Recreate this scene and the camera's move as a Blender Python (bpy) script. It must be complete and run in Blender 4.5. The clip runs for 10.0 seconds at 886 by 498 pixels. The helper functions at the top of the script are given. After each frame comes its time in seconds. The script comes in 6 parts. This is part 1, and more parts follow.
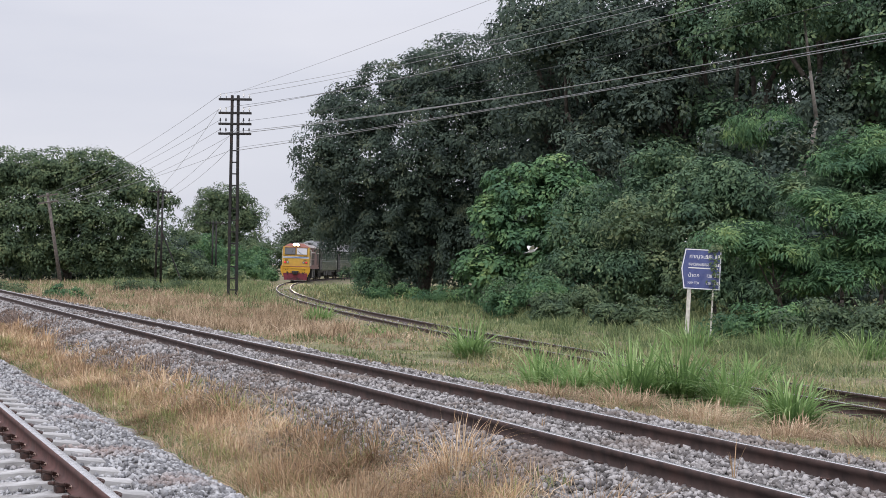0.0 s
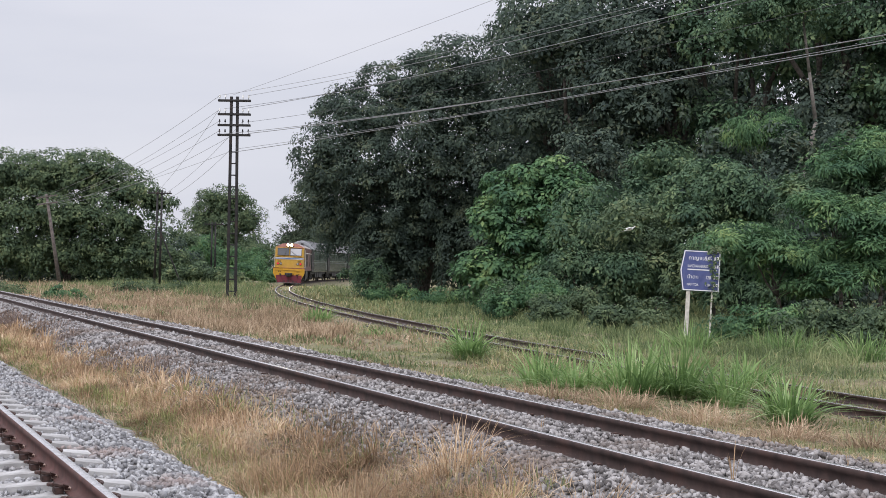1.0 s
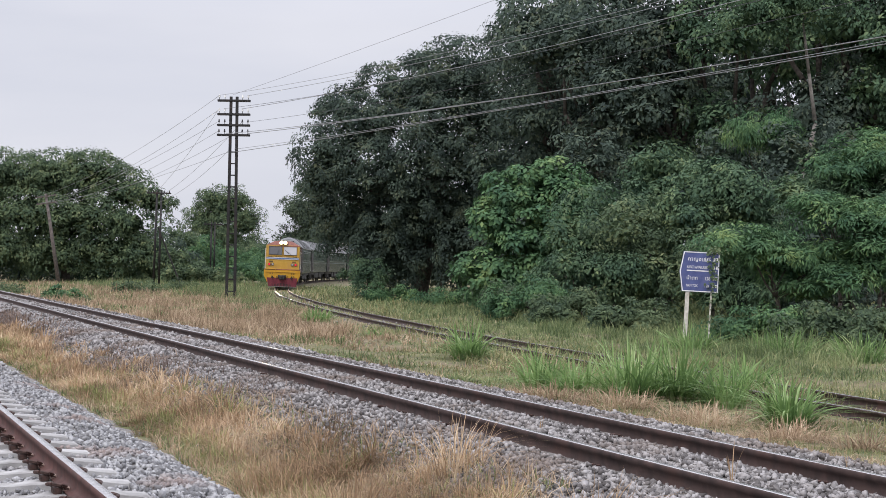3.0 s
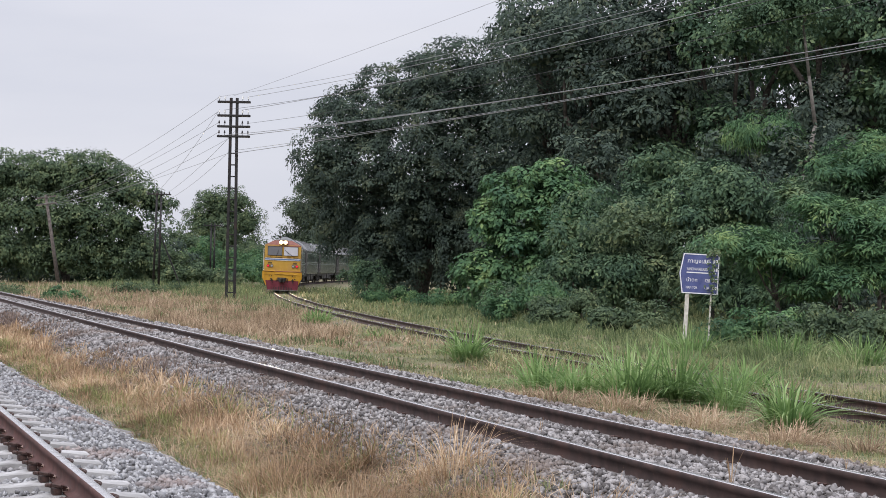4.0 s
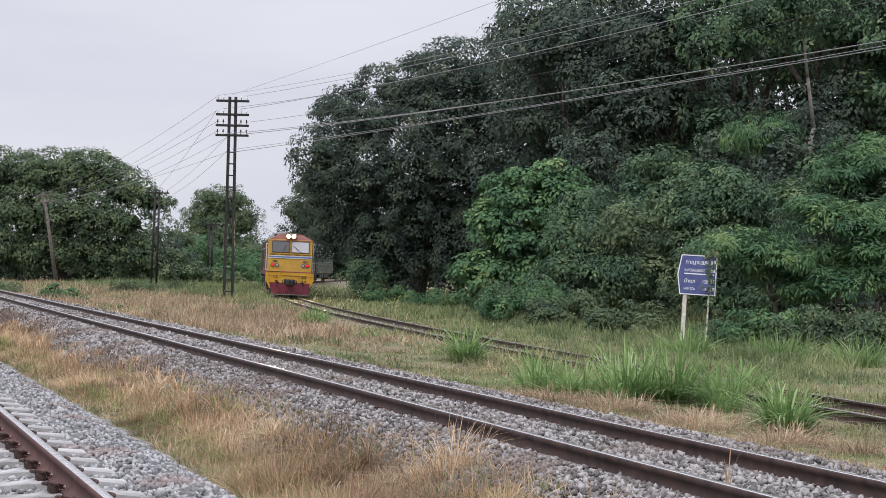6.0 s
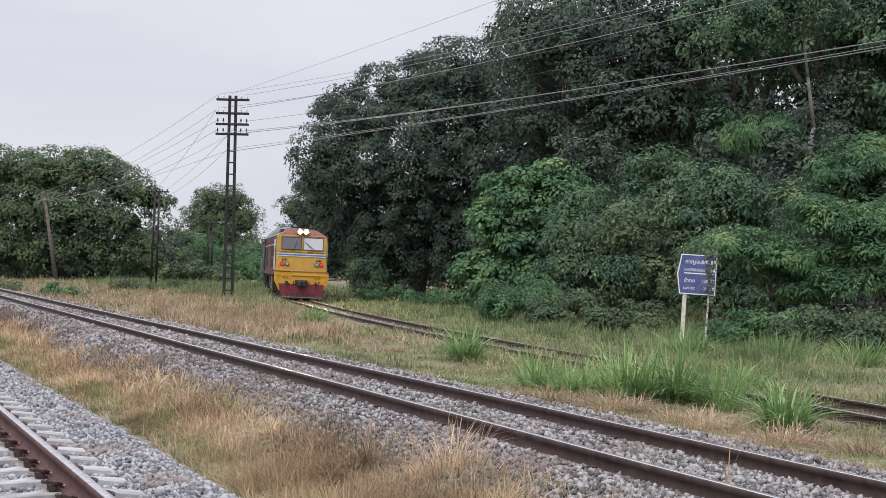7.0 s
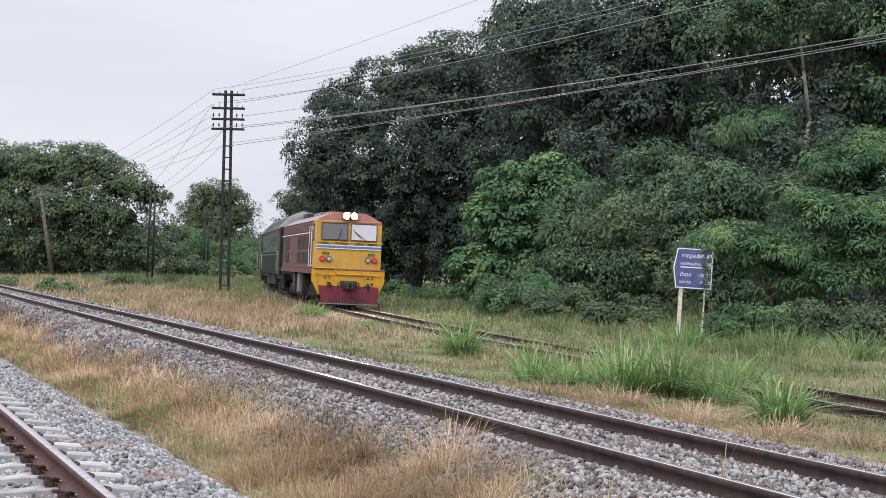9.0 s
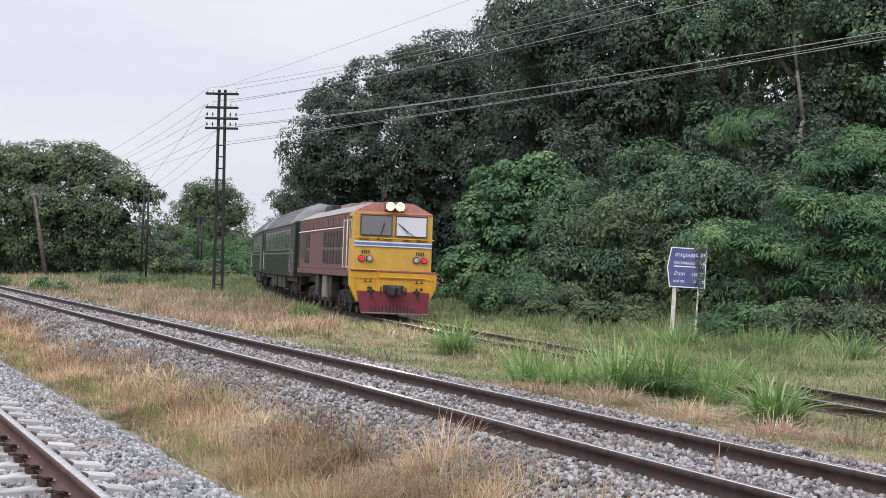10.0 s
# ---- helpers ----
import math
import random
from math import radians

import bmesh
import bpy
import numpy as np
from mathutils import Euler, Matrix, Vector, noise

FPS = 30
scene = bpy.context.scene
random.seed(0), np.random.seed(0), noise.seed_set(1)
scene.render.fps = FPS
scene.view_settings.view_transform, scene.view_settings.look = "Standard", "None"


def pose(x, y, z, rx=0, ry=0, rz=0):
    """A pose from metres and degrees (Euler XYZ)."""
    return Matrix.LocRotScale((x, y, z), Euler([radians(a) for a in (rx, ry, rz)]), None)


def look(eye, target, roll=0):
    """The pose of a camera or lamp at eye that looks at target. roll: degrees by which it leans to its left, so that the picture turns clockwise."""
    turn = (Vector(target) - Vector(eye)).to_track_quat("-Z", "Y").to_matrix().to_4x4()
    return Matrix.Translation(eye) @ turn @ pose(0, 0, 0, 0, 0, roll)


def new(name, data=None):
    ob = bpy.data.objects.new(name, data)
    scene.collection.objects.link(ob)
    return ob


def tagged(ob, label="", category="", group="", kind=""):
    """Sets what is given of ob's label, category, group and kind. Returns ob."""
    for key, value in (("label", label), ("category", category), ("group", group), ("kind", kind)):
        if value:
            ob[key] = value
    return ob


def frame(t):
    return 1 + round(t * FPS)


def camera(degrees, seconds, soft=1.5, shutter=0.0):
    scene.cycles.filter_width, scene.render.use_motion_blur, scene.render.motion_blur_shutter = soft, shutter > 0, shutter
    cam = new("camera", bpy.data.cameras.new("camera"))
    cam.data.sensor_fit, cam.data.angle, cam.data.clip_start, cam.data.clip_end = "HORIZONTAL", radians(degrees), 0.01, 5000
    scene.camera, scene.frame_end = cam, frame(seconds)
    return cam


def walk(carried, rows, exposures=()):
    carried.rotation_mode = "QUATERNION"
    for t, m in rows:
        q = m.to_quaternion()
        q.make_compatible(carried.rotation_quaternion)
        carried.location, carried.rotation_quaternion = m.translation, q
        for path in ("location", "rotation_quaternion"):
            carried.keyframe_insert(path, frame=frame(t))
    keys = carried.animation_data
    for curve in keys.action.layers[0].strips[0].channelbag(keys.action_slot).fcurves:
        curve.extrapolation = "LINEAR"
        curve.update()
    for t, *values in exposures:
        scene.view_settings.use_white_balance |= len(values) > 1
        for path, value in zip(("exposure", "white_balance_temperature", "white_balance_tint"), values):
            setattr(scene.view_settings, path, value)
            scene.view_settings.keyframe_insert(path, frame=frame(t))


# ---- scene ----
cam = camera(31.27, 10.0, soft=0.7)
EYE = (0, 0, 1.269)
TURNS = [(0.0, 90.600, -0.524, -0.005), (0.5, 90.607, -0.565, -0.017), (1.0, 90.652, -0.560, -0.037),
         (1.5, 90.662, -0.535, -0.055), (2.0, 90.660, -0.540, -0.055), (2.5, 90.655, -0.610, -0.062),
         (4.0, 90.728, -0.765, -0.070), (4.5, 90.736, -0.810, -0.089), (5.0, 90.741, -0.870, -0.104),
         (5.5, 90.733, -0.955, -0.130), (7.0, 90.697, -1.135, -0.154), (7.5, 90.643, -1.105, -0.165),
         (8.0, 90.580, -1.070, -0.192), (8.5, 90.515, -1.025, -0.232), (9.0, 90.502, -1.008, -0.290),
         (9.5, 90.500, -1.015, -0.400), (10.0, 90.478, -0.987, -0.515)]
walk(cam, [(t, pose(*EYE, rx, ry, rz)) for t, rx, ry, rz in TURNS], exposures=[(0.0, 0.0), (5.5, 0.0), (7.3, 0.02), (8.4, 0.14), (10.0, 0.14)])

# ---------------------------------------------------------------- world and light: a bright overcast evening
world = bpy.data.worlds.new("overcast_sky")
scene.world = world
world.use_nodes = True
wn, wl = world.node_tree.nodes, world.node_tree.links
wn.clear()
sky = wn.new("ShaderNodeTexSky")
sky.sky_type = 'NISHITA'
sky.sun_disc = False
sky.sun_elevation, sky.sun_rotation = radians(48), radians(212)
sky_level = wn.new("ShaderNodeMix")
sky_level.data_type = 'RGBA'
sky_level.blend_type = 'MULTIPLY'
sky_level.inputs[0].default_value = 1.0
sky_level.inputs[7].default_value = (0.10, 0.10, 0.10, 1)
wl.new(sky.outputs[0], sky_level.inputs[6])
coords = wn.new("ShaderNodeTexCoord")
cloud_map = wn.new("ShaderNodeMapping")
cloud_map.inputs[3].default_value = (1.5, 1.5, 7)
wl.new(coords.outputs["Generated"], cloud_map.inputs[0])
clouds = wn.new("ShaderNodeTexNoise")
clouds.inputs["Scale"].default_value = 1.6
clouds.inputs["Detail"].default_value = 5
wl.new(cloud_map.outputs[0], clouds.inputs["Vector"])
cloud_ramp = wn.new("ShaderNodeValToRGB")
cloud_ramp.color_ramp.elements[0].position, cloud_ramp.color_ramp.elements[0].color = 0.3, (0.69, 0.71, 0.82, 1)
cloud_ramp.color_ramp.elements[1].position, cloud_ramp.color_ramp.elements[1].color = 0.7, (0.85, 0.85, 0.93, 1)
wl.new(clouds.outputs[0], cloud_ramp.inputs[0])
cover = wn.new("ShaderNodeMix")
cover.data_type = 'RGBA'
cover.inputs[0].default_value = 0.92
wl.new(sky_level.outputs[2], cover.inputs[6])
wl.new(cloud_ramp.outputs[0], cover.inputs[7])
# an overcast sky is brighter overhead than at the horizon
split = wn.new("ShaderNodeSeparateXYZ")
wl.new(coords.outputs["Generated"], split.inputs[0])
rise = wn.new("ShaderNodeMapRange")
rise.inputs[1].default_value, rise.inputs[2].default_value = 0.15, 1.0
rise.inputs[3].default_value, rise.inputs[4].default_value = 1.0, 3.0
wl.new(split.outputs[2], rise.inputs[0])
lifted = wn.new("ShaderNodeVectorMath")
lifted.operation = 'SCALE'
wl.new(cover.outputs[2], lifted.inputs[0])
wl.new(rise.outputs[0], lifted.inputs["Scale"])
background = wn.new("ShaderNodeBackground")
background.inputs[1].default_value = 0.95
wl.new(lifted.outputs[0], background.inputs[0])
world_out = wn.new("ShaderNodeOutputWorld")
wl.new(background.outputs[0], world_out.inputs[0])

sun = new("sun", bpy.data.lights.new("sun", 'SUN'))
sun.data.energy, sun.data.angle, sun.data.color = 1.52, radians(35), (1.0, 0.92, 0.87)
sun.matrix_world = look((-40, -25, 85), (0, 40, 0))


# ---------------------------------------------------------------- materials
def nodes_of(name):
    m = bpy.data.materials.new(name)
    m.use_nodes = True
    n = m.node_tree.nodes
    return m, n, m.node_tree.links, n["Principled BSDF"]


def surface(name, dark, light, scale=8.0, rough=0.7, metal=0.0, bump=0.2, spot=None, spot_scale=1.5, spot_from=0.55,
            island=0.0, object_random=0.0, detail=6, spec=0.5):
    """A two-scale procedural surface: grain between two colours, patches of a third, relief."""
    m, n, l, bsdf = nodes_of(name)
    tc = n.new("ShaderNodeTexCoord")
    grain = n.new("ShaderNodeTexNoise")
    grain.inputs["Scale"].default_value, grain.inputs["Detail"].default_value = scale, detail
    l.new(tc.outputs["Object"], grain.inputs["Vector"])
    ramp = n.new("ShaderNodeValToRGB")
    ramp.color_ramp.elements[0].position, ramp.color_ramp.elements[0].color = 0.3, (*dark, 1)
    ramp.color_ramp.elements[1].position, ramp.color_ramp.elements[1].color = 0.7, (*light, 1)
    value = grain.outputs[0]
    if island or object_random:
        add = n.new("ShaderNodeMath")
        add.operation = 'MULTIPLY_ADD'
        if island:
            geo = n.new("ShaderNodeNewGeometry")
            l.new(geo.outputs["Random Per Island"], add.inputs[0])
        else:
            info = n.new("ShaderNodeObjectInfo")
            l.new(info.outputs["Random"], add.inputs[0])
        add.inputs[1].default_value = island or object_random
        shift = n.new("ShaderNodeMath")
        shift.operation = 'SUBTRACT'
        l.new(value, shift.inputs[0])
        shift.inputs[1].default_value = (island or object_random) / 2
        l.new(shift.outputs[0], add.inputs[2])
        value = add.outputs[0]
    l.new(value, ramp.inputs[0])
    colour = ramp.outputs[0]
    if spot:
        patch = n.new("ShaderNodeTexNoise")
        patch.inputs["Scale"].default_value, patch.inputs["Detail"].default_value = spot_scale, 4
        l.new(tc.outputs["Object"], patch.inputs["Vector"])
        pr = n.new("ShaderNodeMapRange")
        pr.inputs[1].default_value, pr.inputs[2].default_value = spot_from, spot_from + 0.18
        l.new(patch.outputs[0], pr.inputs[0])
        mix = n.new("ShaderNodeMix")
        mix.data_type = 'RGBA'
        l.new(pr.outputs[0], mix.inputs[0])
        l.new(colour, mix.inputs[6])
        mix.inputs[7].default_value = (*spot, 1)
        colour = mix.outputs[2]
    l.new(colour, bsdf.inputs["Base Color"])
    bsdf.inputs["Roughness"].default_value, bsdf.inputs["Metallic"].default_value = rough, metal
    bsdf.inputs["Specular IOR Level"].default_value = spec
    if bump:
        b = n.new("ShaderNodeBump")
        b.inputs["Strength"].default_value, b.inputs["Distance"].default_value = bump, 0.02
        l.new(grain.outputs[0], b.inputs["Height"])
        l.new(b.outputs[0], bsdf.inputs["Normal"])
    return m


def leafage(name, dark, light, tip, rough=0.7, through_light=0.25, vary=0.55):
    """Leaves: each one its own tone, patches over the crown, some light passing through."""
    m, n, l, bsdf = nodes_of(name)
    geo, tc = n.new("ShaderNodeNewGeometry"), n.new("ShaderNodeTexCoord")
    patch = n.new("ShaderNodeTexNoise")
    patch.inputs["Scale"].default_value, patch.inputs["Detail"].default_value = 0.8, 3
    l.new(tc.outputs["Object"], patch.inputs["Vector"])
    add = n.new("ShaderNodeMath")
    add.operation = 'MULTIPLY_ADD'
    l.new(geo.outputs["Random Per Island"], add.inputs[0])
    add.inputs[1].default_value = vary
    sub = n.new("ShaderNodeMath")
    sub.operation = 'MULTIPLY_ADD'
    l.new(patch.outputs[0], sub.inputs[0])
    sub.inputs[1].default_value, sub.inputs[2].default_value = 1.5, -0.25 - vary / 2
    l.new(sub.outputs[0], add.inputs[2])
    ramp = n.new("ShaderNodeValToRGB")
    ramp.color_ramp.elements[0].position, ramp.color_ramp.elements[0].color = 0.2, (*dark, 1)
    ramp.color_ramp.elements[1].position, ramp.color_ramp.elements[1].color = 0.62, (*light, 1)
    e = ramp.color_ramp.elements.new(0.95)
    e.color = (*tip, 1)
    l.new(add.outputs[0], ramp.inputs[0])
    l.new(ramp.outputs[0], bsdf.inputs["Base Color"])
    bsdf.inputs["Roughness"].default_value = rough
    bsdf.inputs["Specular IOR Level"].default_value = 0.18
    glow = n.new("ShaderNodeBsdfTranslucent")
    l.new(ramp.outputs[0], glow.inputs[0])
    mix = n.new("ShaderNodeMixShader")
    mix.inputs[0].default_value = through_light
    l.new(bsdf.outputs[0], mix.inputs[1])
    l.new(glow.outputs[0], mix.inputs[2])
    l.new(mix.outputs[0], n["Material Output"].inputs[0])
    return m


def plain(name, colour, rough=0.5, metal=0.0):
    m, n, l, bsdf = nodes_of(name)
    bsdf.inputs["Base Color"].default_value = (*colour, 1)
    bsdf.inputs["Roughness"].default_value, bsdf.inputs["Metallic"].default_value = rough, metal
    return m


def lamp_glow(name, colour, strength):
    m, n, l, bsdf = nodes_of(name)
    bsdf.inputs["Base Color"].default_value = (*colour, 1)
    bsdf.inputs["Emission Color"].default_value = (*colour, 1)
    bsdf.inputs["Emission Strength"].default_value = strength
    return m


M_SOIL = surface("soil", (0.10, 0.085, 0.05), (0.22, 0.18, 0.10), 3, 0.95, bump=0.6, spot=(0.11, 0.13, 0.045), spot_scale=0.5, spot_from=0.48)
M_STONE = surface("ballast_stone", (0.10, 0.092, 0.09), (0.345, 0.33, 0.325), 9, 0.9, bump=0.5, island=0.65, spot=(0.18, 0.145, 0.125), spot_scale=0.7, spot_from=0.50)
M_STONE_NEW = surface("clean_ballast_stone", (0.15, 0.150, 0.156), (0.39, 0.392, 0.40), 9, 0.9, bump=0.5, island=0.6, spot=(0.26, 0.19, 0.165), spot_scale=0.9, spot_from=0.56)
M_BALLAST_BED = surface("ballast_bed", (0.10, 0.092, 0.087), (0.30, 0.285, 0.275), 26, 0.95, bump=1.0, detail=8)
M_RAIL_SIDE = surface("rusty_rail_steel", (0.050, 0.021, 0.017), (0.125, 0.054, 0.046), 7, 0.75, 0.2, 0.35, spot=(0.075, 0.042, 0.036), spot_scale=3)
M_RAIL_OLD = surface("dark_rail_steel", (0.026, 0.016, 0.014), (0.075, 0.045, 0.039), 9, 0.75, 0.2, 0.35, spot=(0.075, 0.038, 0.03), spot_scale=2)
M_RAIL_TOP = surface("polished_rail_head", (0.50, 0.48, 0.48), (0.70, 0.68, 0.67), 14, 0.27, 0.9, 0.04, spot=(0.34, 0.28, 0.24), spot_scale=5, spot_from=0.6)
M_CONCRETE = surface("sleeper_concrete", (0.25, 0.245, 0.24), (0.42, 0.415, 0.41), 11, 0.9, bump=0.35, object_random=0.35, spot=(0.32, 0.27, 0.23), spot_scale=3, spot_from=0.6)
M_TIMBER = surface("weathered_timber", (0.045, 0.034, 0.026), (0.13, 0.10, 0.08), 10, 0.9, bump=0.6, object_random=0.4)
M_CLIP = surface("rail_clip_iron", (0.03, 0.02, 0.017), (0.11, 0.06, 0.05), 40, 0.7, 0.3, 0.3)
M_PAD = plain("nylon_insulator", (0.55, 0.42, 0.36), 0.6)
M_DRY = leafage("dry_grass_blades", (0.21, 0.14, 0.085), (0.50, 0.35, 0.215), (0.73, 0.59, 0.42), 0.8, 0.3)
M_STRAW = leafage("straw_blades", (0.20, 0.145, 0.095), (0.45, 0.335, 0.225), (0.66, 0.54, 0.40), 0.8, 0.3)
M_WITHERED = leafage("withered_blades", (0.10, 0.075, 0.065), (0.22, 0.165, 0.135), (0.38, 0.29, 0.23), 0.85, 0.2)
M_MIXED = leafage("yellow_green_grass_blades", (0.14, 0.15, 0.07), (0.32, 0.305, 0.15), (0.54, 0.46, 0.29), 0.75, 0.35)
M_WEED = leafage("yellow_green_clump_blades", (0.17, 0.185, 0.075), (0.375, 0.37, 0.165), (0.60, 0.53, 0.31), 0.75, 0.35)
M_GREEN = leafage("green_grass_blades", (0.075, 0.112, 0.050), (0.215, 0.265, 0.122), (0.40, 0.42, 0.22), 0.6, 0.4)
M_LUSH = leafage("lush_grass_blades", (0.11, 0.19, 0.066), (0.235, 0.36, 0.13), (0.44, 0.54, 0.27), 0.5, 0.4)
M_LEAF_DARK = leafage("dark_leaves", (0.034, 0.052, 0.046), (0.078, 0.112, 0.083), (0.160, 0.182, 0.112), vary=0.34)
M_LEAF_MID = leafage("mid_green_leaves", (0.038, 0.076, 0.050), (0.096, 0.160, 0.088), (0.205, 0.265, 0.124), vary=0.34)
M_LEAF_BRIGHT = leafage("bright_green_leaves", (0.042, 0.098, 0.055), (0.108, 0.202, 0.090), (0.240, 0.325, 0.125), vary=0.34)
M_LEAF_OLIVE = leafage("olive_leaves", (0.046, 0.078, 0.050), (0.114, 0.162, 0.084), (0.228, 0.262, 0.130), vary=0.34)
M_LEAF_FAR = leafage("far_leaves", (0.046, 0.068, 0.051), (0.100, 0.138, 0.086), (0.168, 0.195, 0.118), vary=0.34)
M_BARK = surface("bark", (0.03, 0.026, 0.023), (0.095, 0.082, 0.07), 6, 0.95, bump=0.8)
M_BARK_PALE = surface("pale_bark", (0.09, 0.082, 0.073), (0.21, 0.195, 0.175), 5, 0.9, bump=0.5)


# ---------------------------------------------------------------- mesh helpers
def quick_mesh(name, verts, tris, mats, mat_index=None, smooth=False):
    """A mesh from arrays: (n, 3) places and (m, 3) corners."""
    me = bpy.data.meshes.new(name)
    verts, tris = np.asarray(verts, np.float32), np.asarray(tris, np.int32)
    k = tris.shape[1]
    me.vertices.add(len(verts))
    me.vertices.foreach_set("co", verts.ravel())
    me.loops.add(tris.size)
    me.loops.foreach_set("vertex_index", tris.ravel())
    me.polygons.add(len(tris))
    me.polygons.foreach_set("loop_start", np.arange(0, tris.size, k, dtype=np.int32))
    for m in mats if isinstance(mats, (list, tuple)) else [mats]:
        me.materials.append(m)
    if mat_index is not None:
        me.polygons.foreach_set("material_index", np.asarray(mat_index, np.int32))
    if smooth:
        me.polygons.foreach_set("use_smooth", np.ones(len(tris), bool))
    me.update(calc_edges=True)
    return me


def part(name, bm, material, parent, label="", smooth=False):
    me = bpy.data.meshes.new(name)
    bmesh.ops.recalc_face_normals(bm, faces=bm.faces)
    bm.to_mesh(me)
    bm.free()
    for m in material if isinstance(material, (list, tuple)) else [material]:
        me.materials.append(m)
    if smooth:
        me.polygons.foreach_set("use_smooth", np.ones(len(me.polygons), bool))
    ob = new(name, me)
    ob.parent = parent
    return tagged(ob, label)


def box(bm, lo, hi, bevel=0.0, mat=0):
    """A block from corner lo to corner hi added to bm."""
    c = [(a + b) / 2 for a, b in zip(lo, hi)]
    s = [abs(b - a) for a, b in zip(lo, hi)]
    made = bmesh.ops.create_cube(bm, size=1, matrix=Matrix.Translation(c) @ Matrix.Diagonal((*s, 1)))
    if bevel:
        edges = {e for v in made["verts"] for e in v.link_edges}
        out = bmesh.ops.bevel(bm, geom=list(edges), offset=bevel, segments=2, affect='EDGES', profile=0.6)
        for fa in out["faces"]:
            fa.material_index = mat
    for v in made["verts"]:
        if v.is_valid:
            for fa in v.link_faces:
                fa.material_index = mat
    return bm


def rod(bm, a, b, r, r2=None, sides=8, mat=0):
    a, b = Vector(a), Vector(b)
    d = b - a
    m = Matrix.Translation((a + b) / 2) @ d.to_track_quat("Z", "Y").to_matrix().to_4x4()
    out = bmesh.ops.create_cone(bm, cap_ends=True, segments=sides, radius1=r, radius2=r if r2 is None else r2, depth=d.length, matrix=m)
    for v in out["verts"]:
        for fa in v.link_faces:
            fa.material_index = mat
    return bm


def prism(bm, outline, y0, y1, mat=0):
    """An outline of (x, z) drawn out from y0 to y1."""
    a = [bm.verts.new((x, y0, z)) for x, z in outline]
    b = [bm.verts.new((x, y1, z)) for x, z in outline]
    fs = [bm.faces.new(a), bm.faces.new(b[::-1])]
    n = len(a)
    for i in range(n):
        fs.append(bm.faces.new((a[i], b[i], b[(i + 1) % n], a[(i + 1) % n])))
    for fa in fs:
        fa.material_index = mat
    return bm


def empty(name, m, label, category, group="", kind=""):
    ob = new(name)
    ob.matrix_world = m
    return tagged(ob, label, category, group, kind)


# ---------------------------------------------------------------- the lie of the land: three tracks, in metres
NEAR_X, NEAR_TURN = -1.534 - 0.572, 0.3739      # centre of the near track at y = 8, and its heading to the left
MAIN_X, MAIN_TURN = 2.919, 0.3545
LOW = -0.60                                     # rail top of the curved branch; the other rails' tops are at 0


def near_line(s, off=0.0):
    """A point s metres along the near track from y = 8, off metres to its right."""
    a = NEAR_TURN
    return NEAR_X - math.sin(a) * s + math.cos(a) * off, 8 + math.cos(a) * s + math.sin(a) * off


def main_line(s, off=0.0):
    a = MAIN_TURN
    return MAIN_X - math.sin(a) * s + math.cos(a) * off, 8 + math.cos(a) * s + math.sin(a) * off


def smooth_step(v, a, b):
    u = np.clip((v - a) / (b - a), 0, 1)
    return u * u * (3 - 2 * u)


def branch_x(y):
    """The branch's centre line: x for a given y."""
    def bend(y):
        u = (y - 50) / 50
        return -0.6409 + u * (-10.9989 + u * (2.1334 + u * (-0.1639 + u * 0.0623)))
    if y <= 158:
        return bend(y) if y > -20 else bend(-20) + (y + 20) * -0.40
    d = y - 158
    return bend(158) + -0.0313 * d + 0.0011 * d * d


def branch_level(y):
    """The branch's rail top: it climbs a little beyond the bend."""
    return LOW + 0.13 * smooth_step(np.asarray(y, float), 118, 165)


def branch_slope(y):
    return (branch_x(y + 0.5) - branch_x(y - 0.5))


BRANCH_Y = np.arange(-60, 421, 1.0)
BRANCH_X = np.array([branch_x(y) for y in BRANCH_Y])
BRANCH_S = np.concatenate([[0], np.cumsum(np.hypot(np.diff(BRANCH_X), 1.0))])


def branch_at(s):
    """The place on the branch s metres along it (s grows away from the camera)."""
    return float(np.interp(s, BRANCH_S, BRANCH_X)), float(np.interp(s, BRANCH_S, BRANCH_Y))


def off_near(x, y):
    return (x - NEAR_X) * math.cos(NEAR_TURN) + (y - 8) * math.sin(NEAR_TURN)


def off_main(x, y):
    return (x - MAIN_X) * math.cos(MAIN_TURN) + (y - 8) * math.sin(MAIN_TURN)


def off_branch(x, y):
    bx = np.interp(y, BRANCH_Y, BRANCH_X)
    sl = np.gradient(BRANCH_X)
    k = np.interp(y, BRANCH_Y, sl)
    return (x - bx) / np.hypot(1, k)


